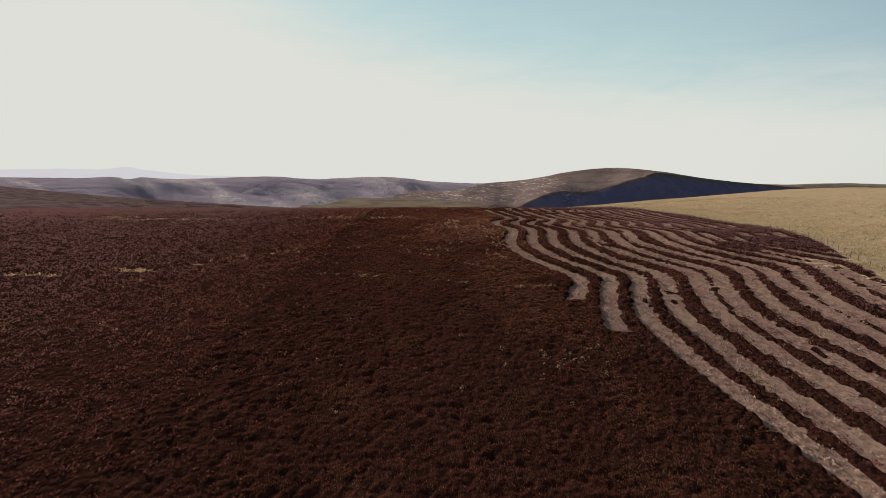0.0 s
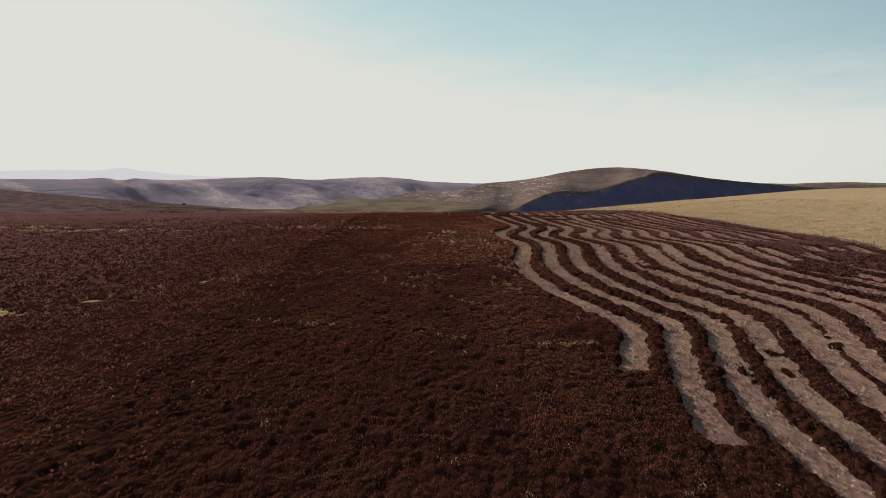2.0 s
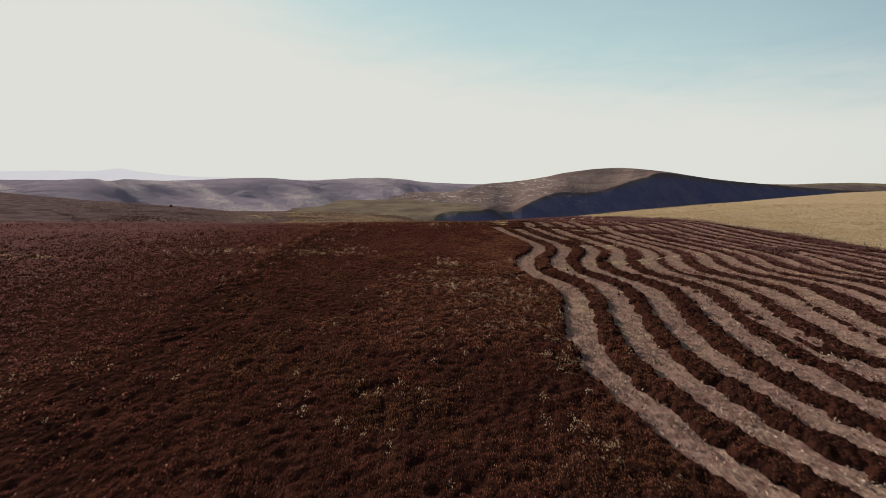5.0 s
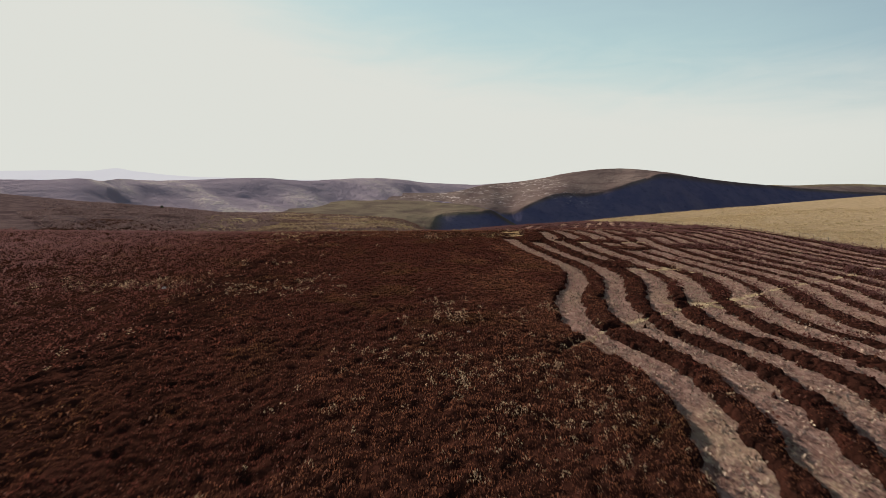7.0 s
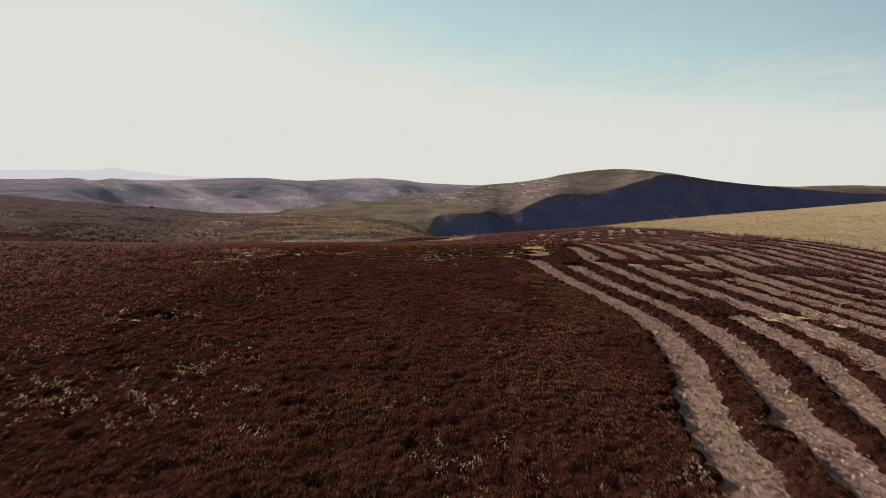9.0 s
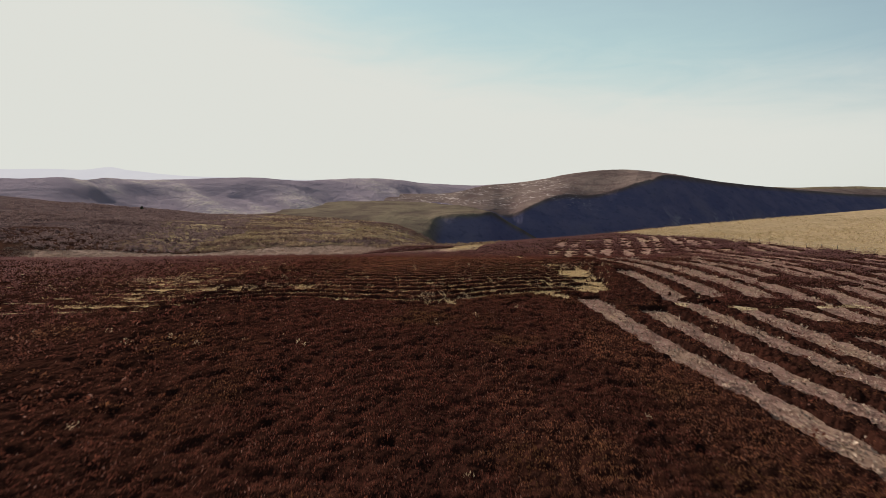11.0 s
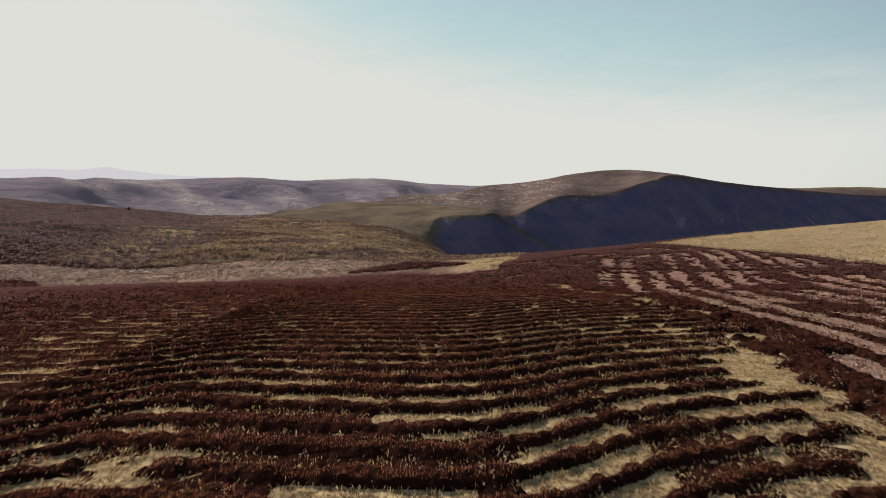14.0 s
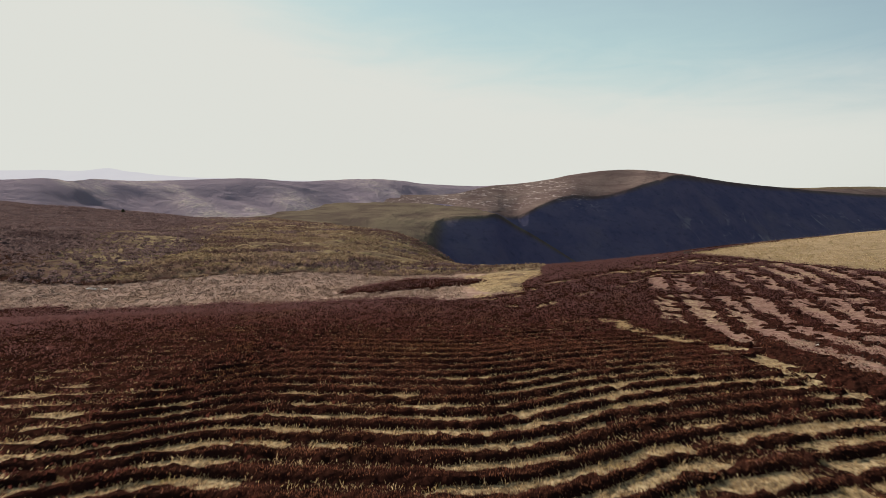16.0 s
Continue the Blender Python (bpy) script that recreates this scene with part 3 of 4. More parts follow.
# ---- mown strips ----
def build_strip(k, start, end):
    y = np.arange(start, end, 0.45)
    x = strip_x(k, y)
    keep = x < curve(y, EDGE_Y, EDGE_X) - 0.5
    y, x = y[keep], x[keep]
    across = np.linspace(-1.75, 1.75, 9)
    gx = (x[:, None] + across[None, :]).ravel()
    gy = (y[:, None] + 0 * across[None, :]).ravel()
    z = relief(gx, gy) + 0.035 + 0.05 * (fbm(gx * 1.5, gy * 1.5, 61) - 0.47)
    faces = grid_faces(len(y), 9)
    shares = cover(gx, gy)
    bare = shares[2]
    faces = faces[bare[faces].max(1) > 0.02]
    ob = mesh_object("mown_strip", np.stack([gx, gy, z], 1), faces, LITTER, attrs={"straw": np.clip(shares[1] + 0.35 * step(fbm(gx * 0.12, gy * 0.09, 97, 3), 0.46, 0.60) + 0.1 * step(gy, 195, 235), 0, 1)})
    return tagged(ob, "winding mown strip of pinkish-brown chopped heather stems on the moor", "mown strip", "mown strips")


mown = [build_strip(*run) for run in STRIP_RUNS]

# ---- heather ----
near_patch = (-22, 28, 15, 236)


def bush_places(box, cell, rng, hole=None):
    """One bush a cell, off its middle, where heather stands."""
    gx, gy = [a.ravel() for a in np.meshgrid(np.arange(box[0], box[1], cell), np.arange(box[2], box[3], cell), indexing="ij")]
    x, y = gx + rng.uniform(-0.48, 0.48, len(gx)) * cell, gy + rng.uniform(-0.48, 0.48, len(gx)) * cell
    if hole:
        keep = ~((x > hole[0]) & (x < hole[1]) & (y > hole[2]) & (y < hole[3]))
        x, y = x[keep], y[keep]
    standing, straw, bare, front, ridged = cover(x, y)
    thick = step(fbm(x * 0.55, y * 0.55, 77, 3), 0.17, 0.30)
    keep = (standing > rng.uniform(0.35, 0.75, len(x))) & (thick > rng.uniform(0, 0.8, len(x)))
    return x[keep], y[keep], ridged[keep]


def sprays(name, x, y, mat, rng, count, wide, tall, length, width, parent, flat=0.6):
    """Rounded bushes, each a dome of short leafy sprays: some lie on the dome like shingles, the rest stick out of it."""
    n = len(x)
    size = np.repeat(rng.uniform(0.62, 1.4, n) * (0.75 + 0.5 * fbm(x * 0.25, y * 0.25, 51)), count)
    a, u = rng.uniform(0, 6.2832, n * count), np.sqrt(rng.uniform(0, 1, n * count))
    out = np.stack([np.cos(a) * u, np.sin(a) * u, np.sqrt(np.clip(1 - 0.96 * u * u, 0, 1))], 1)
    core = np.stack([np.repeat(x, count), np.repeat(y, count), np.repeat(relief(x, y), count)], 1)
    lies = rng.uniform(0, 1, n * count) < flat
    base = core + out * np.array([wide, wide, tall]) * (size * np.where(lies, rng.uniform(0.80, 0.98, n * count), rng.uniform(0.60, 0.95, n * count)))[:, None]
    way = out * np.array([0.75, 0.75, 1.0]) + np.array([0, 0, 0.45]) + rng.normal(0, 0.28, (n * count, 3))
    skin = rng.normal(0, 0.5, (n * count, 3)) + np.array([0, 0, 0.45]) + 0.35 * out
    way = np.where(lies[:, None], skin, way)
    way /= np.linalg.norm(way, axis=1)[:, None]
    side = np.cross(way, np.where(lies[:, None], out + rng.normal(0, 0.22, (n * count, 3)), rng.normal(0, 1, (n * count, 3))))
    side /= np.linalg.norm(side, axis=1)[:, None]
    stem = way * (rng.uniform(length[0], length[1], n * count) * size)[:, None]
    side = side * (rng.uniform(width[0], width[1], n * count) * size * np.where(lies, 1.5, 1.0))[:, None]
    v = np.stack([base, base + stem * 0.75 - side, base + stem + side], 1).reshape(-1, 3)
    return mesh_object(name, v, np.arange(n * count * 3, dtype=np.int32).reshape(-1, 3), mat, parent, smooth=False)


def carpet(box, pitch, rng, density):
    """The heather under the flight: a finely quilted carpet of cushions, furred with short leafy shoots."""
    xs, ys = np.arange(box[0], box[1], pitch), np.arange(box[2], box[3], pitch)
    gx, gy = [a.ravel() for a in np.meshgrid(xs, ys, indexing="ij")]
    standing, straw, bare, front, ridged = cover(gx, gy)
    z = relief(gx, gy) + standing * ((0.72 - 0.24 * ridged) * bush_top(gx, gy) + 0.05 * (hash2(gx, gy, 9) - 0.5)) - 0.12 * (1 - standing)
    edge_side = 0.9 * step(gx, 0, 9) * (1 - step(gy, 160, 172)) * step(fbm(gx * 0.12, gy * 0.09, 65, 3), 0.30, 0.46)
    # here a patch of old, drier and browner heather
    hazed_or_old = step(1.25 - np.hypot((gx - 6) / 13, (gy - 101) / 11) + 1.6 * (fbm(gx * 0.4, gy * 0.4, 63, 3) - 0.45), 0.1, 0.5)
    dry = np.maximum(np.maximum(ridged, hazed_or_old), edge_side)
    faces = grid_faces(len(xs), len(ys))
    faces = faces[standing[faces].max(1) > 0.05]
    used = np.unique(faces)
    index = np.full(len(gx), -1, np.int32)
    index[used] = np.arange(len(used))
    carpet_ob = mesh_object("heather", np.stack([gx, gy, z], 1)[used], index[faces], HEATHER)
    shape = (len(xs), len(ys))
    z, standing, dry = z.reshape(shape), standing.reshape(shape), dry.reshape(shape)
    slope_x, slope_y = np.gradient(z, pitch)
    n = int(density * (box[1] - box[0]) * (box[3] - box[2]))
    u, v = rng.uniform(0, shape[0] - 1.001, n), rng.uniform(0, shape[1] - 1.001, n)
    i, j = u.astype(int), v.astype(int)
    x, y = xs[0] + u * pitch, ys[0] + v * pitch
    keep = (standing[i, j] > rng.uniform(0.4, 0.8, n)) & (rng.uniform(0, 1, n) > step(np.abs(x - 3), 8, 25)) & (rng.uniform(0, 1, n) > step(y, 226, 236))
    i, j, x, y, fu, fv = i[keep], j[keep], x[keep], y[keep], (u - i)[keep], (v - j)[keep]
    n = len(x)
    height = (z[i, j] * (1 - fu) + z[i + 1, j] * fu) * (1 - fv) + (z[i, j + 1] * (1 - fu) + z[i + 1, j + 1] * fu) * fv
    out = np.stack([-slope_x[i, j], -slope_y[i, j], np.ones(n)], 1)
    out /= np.linalg.norm(out, axis=1)[:, None]
    base = np.stack([x, y, height - 0.03], 1)
    lies = (rng.uniform(0, 1, n) < 0.45)[:, None]
    way = np.where(lies, rng.normal(0, 0.6, (n, 3)) + np.array([0, 0, 0.5]) + 0.3 * out, 0.7 * out + np.array([0, 0, 0.6]) + rng.normal(0, 0.35, (n, 3)))
    way /= np.linalg.norm(way, axis=1)[:, None]
    side = np.cross(way, np.where(lies, out + rng.normal(0, 0.25, (n, 3)), rng.normal(0, 1, (n, 3))))
    side /= np.linalg.norm(side, axis=1)[:, None]
    size = rng.uniform(0.7, 1.3, n) * (0.75 + 0.5 * fbm(x * 0.9, y * 0.9, 52, 2))
    stem, side = way * (0.15 * size)[:, None], side * (rng.uniform(0.012, 0.024, n) * size)[:, None] * np.where(lies, 1.4, 1.0)
    tri = np.stack([base, base + stem * 0.7 - side, base + stem + side], 1)
    is_dry = dry[i, j] > rng.uniform(0.2, 0.8, n)
    for some, mat in ((~is_dry, SPRAY), (is_dry, SPRAY_DRY)):
        mesh_object("shoots", tri[some].reshape(-1, 3), np.arange(3 * int(some.sum()), dtype=np.int32).reshape(-1, 3), mat, carpet_ob, smooth=False)
    return carpet_ob


def seen_side(x, y):
    """Ground on either hand of the start that the flight leaves behind."""
    return np.abs(x) < 0.93 * (y + 1) + 6


rng = np.random.default_rng(7)
tagged(carpet(near_patch, 0.205, rng, 98), "dense dark reddish-brown heather bushes covering the moor", "heather", kind="stuff")
far_heather = tagged(canopy("heather", -112, 96, 15, 345, 0.7, near_patch), "dense dark reddish-brown heather reaching across the moor", "heather", kind="stuff")
fx, fy, fr = bush_places((-112, 92, 20, 330), 0.74, rng)
outer = rng.uniform(0, 1, len(fx)) < np.maximum(step(np.abs(fx - 3), 8, 25), step(fy, 220, 236))
outer &= seen_side(fx, fy)
fx, fy = fx[outer], fy[outer]
beside = (np.abs(fx - 3) < 48) & (fy < 236)
sprays("sprays", fx[beside], fy[beside], SPRAY_HAZED, rng, 15, 0.46, 0.44, (0.11, 0.22), (0.024, 0.045), far_heather, 0.7)
sprays("sprays", fx[~beside], fy[~beside], SPRAY_HAZED, rng, 10, 0.47, 0.46, (0.14, 0.26), (0.036, 0.062), far_heather, 0.75)


outskirts = tagged(canopy("heather", -184, 64, -42, 345, 1.6, (-110, 97, 16, 346)), "dark reddish-brown heather at the outskirts of the moor", "heather", kind="stuff")
ox, oy, orow = bush_places((-184, 62, -42, 345), 1.45, rng, (-111, 97, 17, 346))
sprays("sprays", ox, oy, SPRAY_HAZED, rng, 8, 0.85, 0.46, (0.25, 0.45), (0.10, 0.18), outskirts)


def scatter(rng, n, box, share, fall):
    """Random places in the box, kept by the share(x, y) and thinned by fall(x, y)."""
    x, y = rng.uniform(box[0], box[1], n), rng.uniform(box[2], box[3], n)
    keep = rng.uniform(0, 1, n) < share(x, y) * fall(x, y)
    return x[keep], y[keep]


wx, wy = scatter(rng, 30000, (-108, -45, 66, 150), lambda x, y: cover(x, y)[1] , lambda x, y: np.ones_like(x))
tx, ty = scatter(rng, 60000, (-45, 60, 60, 300), lambda x, y: np.clip(cover(x, y)[1] + 0.004, 0, 1), lambda x, y: 1 - 0.5 * step(np.abs(x - 2), 12, 40))
gx, gy = scatter(rng, 70000, (-32, 26, 169, 243), lambda x, y: cover(x, y)[1] * cover(x, y)[4], lambda x, y: 1 - 0.4 * step(np.abs(x), 12, 30))
CLUMP_LINES = (((-2.5, 109.4), (-0.7, 110.9), (0.6, 113.9), (1.4, 116)), ((-8, 104.4), (-4, 105), (1, 105.2), (5, 107.6), (9.3, 111), (13, 114)), ((-20, 131), (-14, 132), (-9, 134.5)))
TRAIL_LINES = (((-18.4, 72), (-14.5, 70.7), (-4.6, 68.8), (1.8, 66.8), (10.6, 65.3), (16, 65.7)), ((-7.8, 84.8), (-2.2, 81.4), (4.8, 75.4), (8.2, 73.1), (10, 71.8)))


def clump_share(x, y):
    """How often pale cushions of grass grow in the heather."""
    rag = fbm(x * 1.3, y * 1.3, 11, 3) - 0.45
    share = 0.007 + 0.60 * tuft_share(x, y, rag, 0.0)
    for places in CLUMP_LINES:
        share = np.maximum(share, 0.55 * np.exp(-(path_gap(x, y, places) / 0.7) ** 2))
    for places in TRAIL_LINES:
        share = np.maximum(share, 0.95 * np.exp(-(path_gap(x, y, places) / 0.28) ** 2))
    return share * cover(x, y)[0] * (0.25 + 1.1 * (vnoise(x * 0.35, y * 0.5, 19) > 0.5))


px, py = scatter(rng, 70000, (-45, 40, 35, 200), clump_share, lambda x, y: np.ones_like(x))
tagged(blades("grass_tufts", gx, gy, STRAW, 10, 0.46, (0.14, 0.27), (0.019, 0.046), 1.1, 0.02, rng), "yellowish grass filling the furrows between heather rows", "grass", kind="stuff")
def shade_cushion(n, b):
    c = n.mix(n.island(), (0.20, 0.125, 0.076), (0.46, 0.330, 0.212))
    thin(n, b, c, 0.35)


CUSHION = material("cushion", shade_cushion)
cushions = tagged(new("grass_cushions"), "small pale cushions of dry grass poking through heather", "grass", kind="stuff")
sprays("cushions", px, py, CUSHION, rng, 20, 0.25, 0.62, (0.06, 0.12), (0.013, 0.028), cushions, 0.75)
tagged(blades("grass_tufts", tx, ty, STRAW, 20, 0.40, (0.16, 0.34), (0.012, 0.03), 1.4, 0.02, rng), "pale straw-coloured grass tufts between the heather", "grass", kind="stuff")

tagged(blades("grass_tufts", wx, wy, STRAW, 9, 0.6, (0.25, 0.50), (0.04, 0.09), 1.1, 0.02, rng), "yellowish grass patches among far heather", "grass", kind="stuff")


def shade_tussock(n, b):
    p, r = n.place(), n.island()
    c = n.mix(r, (0.165, 0.108, 0.072), (0.320, 0.225, 0.138))
    c = n.mix(n.ramp(n.noise(p, 0.11, 3), 0.50, 0.66, 0, 0.6), c, (0.280, 0.212, 0.100))
    c = n.mix(n.ramp(n.noise(n.scaled(p, (0.6, 1.5, 1.0)), 0.05, 4, 0.6), 0.47, 0.58, 0, 0.85), c, (0.085, 0.048, 0.042))
    c = n.mix(n.ramp(n.noise(p, 0.014, 3, 0.6), 0.50, 0.60, 0, 0.8), c, (0.110, 0.062, 0.055))
    thin(n, b, c, 0.35)


def shade_hag(n, b):
    p = n.place()
    c = n.mix(n.island(), (0.112, 0.070, 0.066), (0.205, 0.138, 0.124))
    c = n.mix(n.ramp(n.noise(p, 0.06, 4, 0.6), 0.50, 0.62, 0, 0.7), c, (0.055, 0.032, 0.031))
    thin(n, b, c, 0.35)


def shade_cut(n, b):
    c = n.mix(n.island(), (0.120, 0.074, 0.056), (0.43, 0.315, 0.232))
    n.put(b.inputs["Base Color"], c)


TUSSOCK, HAG, CUT = material("tussock", shade_tussock), material("hag_heather", shade_hag), material("cut_stems", shade_cut)
ux, uy = scatter(rng, 30000, (-230, 60, 288, 560), lambda x, y: cover(x, y)[3] * step(y + 14 * (fbm(x / 14, y / 14, 6) - 0.45), 302, 312), lambda x, y: (np.abs(x + 30) < (y - 182) * 1.05 + 20) * (x < curve(y, BROW_Y, BROW_X) + 60) * (1 - 0.6 * step(y, 350, 560)))
vx, vy = scatter(rng, 26000, (-560, 0, 480, 960), lambda x, y: cover(x, y)[3], lambda x, y: (x < curve(y, BROW_Y, BROW_X) + 40) * step(y, 480, 570) * (np.abs(x) < (y - 182) * 0.95) * (0.4 + 0.6 * (vnoise(x / 14, y / 22, 88) > 0.45)))
tussocks = tagged(new("moor_tussocks"), "rough tan and dark grass tussocks of the open moor", "grass", kind="stuff")
def brown_slope(x, y):
    """Where heather takes over from grass on the far slope."""
    return step(-x - 0.30 * (y - 300) + 60 * (fbm(x / 60, y / 60, 71) - 0.47), 40, 120) > 0.5


for name, x, y, count, size in (("tufts", ux, uy, 7, 1.0), ("far_tufts", vx, vy, 4, 2.0)):
    brown = brown_slope(x, y) | (fbm(x / 24, y / 11, 72, 3) > 0.575)
    for some, mat in ((~brown, TUSSOCK), (brown, HAG)):
        sprays(name, x[some], y[some], mat, rng, count, 0.66 * size, 0.46 + 0.12 * (size - 1), (0.35 * size ** 0.5, 0.72 * size ** 0.5), (0.17 * size, 0.35 * size), tussocks)
qx, qy = scatter(rng, 42000, (-150, 6, 262, 318), lambda x, y: cover(x, y)[3] * (1 - step(x, 0, 5)) * (1 - step(y + 12 * (fbm(x / 14, y / 14, 6) - 0.45), 300, 312)), lambda x, y: 0.6 + 0 * x)
sprays("stubble", qx, qy, CUT, rng, 6, 0.42, 0.07, (0.12, 0.26), (0.035, 0.075), tussocks, 0.8)
lx, ly = scatter(rng, 90000, (8, 70, 22, 230), lambda x, y: cover(x, y)[2], lambda x, y: 1 - 0.8 * step(x, 20, 60))
for (k, start, end), strip in zip(STRIP_RUNS, mown):
    on = (np.abs(lx - strip_x(k, ly)) < PITCH / 2) & (ly > start) & (ly < end)
    if on.any():
        tagged(sprays("litter", lx[on], ly[on], CUT, rng, 4, 0.22, 0.05, (0.10, 0.24), (0.016, 0.040), strip), "loose chopped heather stems", kind="stuff")


# ---- rough grass of the meadow ----
def shade_hay(n, b):
    p = n.place()
    c = n.mix(n.island(), (0.24, 0.165, 0.085), (0.52, 0.395, 0.235))
    c = n.mix(n.ramp(n.noise(p, 0.10, 4, 0.6), 0.52, 0.68, 0, 0.6), c, (0.20, 0.150, 0.070))
    thin(n, b, c, 0.35)


hx, hy = scatter(rng, 60000, (48, 150, 30, 335), lambda x, y: step(x + 3 * (vnoise(x * 0.4, y * 0.4, 41) - 0.5), curve(y, EDGE_Y, EDGE_X) - 1.5, curve(y, EDGE_Y, EDGE_X) + 0.5) * (y < curve(x, WALL_X, WALL_Y)),
                 lambda x, y: seen_side(x, y) * (0.25 + 0.75 * (vnoise(x * 0.16, y * 0.5, 43) > 0.42)) * (1 - 0.6 * step(x - curve(y, EDGE_Y, EDGE_X), 8, 40)))
meadow = tagged(new("meadow_grass"), "rough bleached grass tussocks of the straw-coloured meadow", "grass", kind="stuff")
sprays("tussocks", hx, hy, material("meadow_hay", shade_hay), rng, 6, 0.38, 0.16, (0.16, 0.36), (0.035, 0.075), meadow, 0.4)


# ---- far hills, each a loft between ridge lines seen from the brow of the moor ----
def ridge_line(rows):
    """Places from (bearing tangent, distance, height)."""
    return np.array([(a * d, 182 + d, h) for a, d, h in rows], float)


def loft(name, lines, mat, label, rough, spacing=(14.0, 14.0), seed=0, gully=0.0, bare=None, kind="structure", olive=False, wave=150.0, last=3.0):
    """A hillside through ridge lines that hold equally many points."""
    lines = [ridge_line(l) for l in lines]
    n = len(lines[0])
    along = np.linspace(0, n - 1, int(max(np.linalg.norm(np.diff(lines[len(lines) // 2], axis=0), axis=1).sum() / spacing[0], 60)))
    w = weights(along, np.arange(n))
    rows = [w @ l for l in lines]
    gaps = [np.linalg.norm(rows[i + 1] - rows[i], axis=1).mean() for i in range(len(rows) - 1)]
    steps = np.concatenate([np.linspace(i, i + 1, max(int(g / spacing[1]), 6), endpoint=False) for i, g in enumerate(gaps)] + [[len(rows) - 1]])
    v = np.maximum(0, 1 - np.abs(steps[:, None] - np.arange(len(rows))[None, :]))
    p = np.einsum("sr,rac->sac", v, np.stack(rows)).reshape(-1, 3)
    nz = fbm(p[:, 0] / 160, p[:, 1] / 160, seed, 6) - 0.48
    s = np.repeat(steps, len(along))
    bearing = p[:, 0] / np.maximum(p[:, 1] - 182, 1)
    across = bearing * 1500 + 70 * s + 45 * nz
    cut = np.abs(fbm(across / wave, s * 0.30, seed + 9, 4) - 0.47) * 2
    fade = np.clip(1.5 - 1.3 * np.abs(s - (len(rows) - 1) * 0.35) / (len(rows) - 1), 0.15, 1)
    p[:, 2] += rough * nz * fade - gully * (1 - np.minimum(cut / 0.5, 1)) ** 1.2 * step(s, 0.0, 0.6) * (1 - step(s, last - 1.1, last - 0.05)) * step(bearing, -0.9, -0.6)
    # top: where sunlit colour replaces the painted blue, the spur's left flank too
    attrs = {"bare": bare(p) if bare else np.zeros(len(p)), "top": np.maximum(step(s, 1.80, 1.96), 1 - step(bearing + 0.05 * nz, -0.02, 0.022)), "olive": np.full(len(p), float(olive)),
             "spur": step(cut, 0.10, 0.55), "scree": (1 - step(s, 0.9, 1.3)) * step(bearing, 0.40, 0.55)}
    return tagged(mesh_object(name, p, grid_faces(len(steps), len(along)), mat, attrs=attrs), label, "hill", kind=kind)


def hill_lines(table):
    """Table rows: bearing, then distance and height of each line."""
    count = (len(table[0]) - 1) // 2
    return [[(r[0], r[1 + 2 * i], r[2 + 2 * i]) for r in table] for i in range(count)]


# bearing, then (distance, height) of foot, middle of the face, crest, top, back
SPUR = (
    (-0.40, 820, -95, 950, -74, 1100, -66, 1500, -60, 1900, -90),
    (-0.26, 800, -100, 930, -76, 1100, -66, 1600, -56, 2000, -80),
    (-0.16, 780, -118, 900, -84, 1080, -66, 1600, -54, 2000, -80),
    (-0.09, 760, -128, 870, -94, 1060, -65, 1550, -52, 1900, -90),
    (-0.045, 750, -134, 850, -100, 1050, -66, 1500, -52, 1900, -90),
    (-0.015, 760, -146, 860, -108, 1040, -67, 1480, -52, 1900, -90),
    (0.008, 820, -175, 930, -122, 1070, -62, 1450, -53, 1800, -95),
    (0.045, 850, -190, 960, -125, 1080, -58, 1400, -57, 1700, -105),
    (0.085, 880, -200, 980, -125, 1090, -57, 1340, -61, 1500, -115),
    (0.115, 900, -205, 1000, -125, 1100, -55, 1240, -64, 1320, -135),
    (0.135, 920, -208, 1015, -132, 1115, -66, 1180, -85, 1250, -165),
    (0.160, 940, -210, 1030, -146, 1130, -84, 1185, -108, 1250, -190),
    (0.190, 960, -212, 1040, -160, 1140, -104, 1190, -128, 1250, -205),
    (0.220, 980, -214, 1060, -174, 1150, -126, 1195, -150, 1250, -215),
    (0.260, 1000, -216, 1080, -190, 1160, -157, 1200, -180, 1250, -220),
    (0.320, 1020, -222, 1090, -212, 1170, -202, 1210, -208, 1250, -225))
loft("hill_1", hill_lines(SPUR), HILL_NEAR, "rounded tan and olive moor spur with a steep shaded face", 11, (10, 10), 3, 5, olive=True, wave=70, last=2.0)

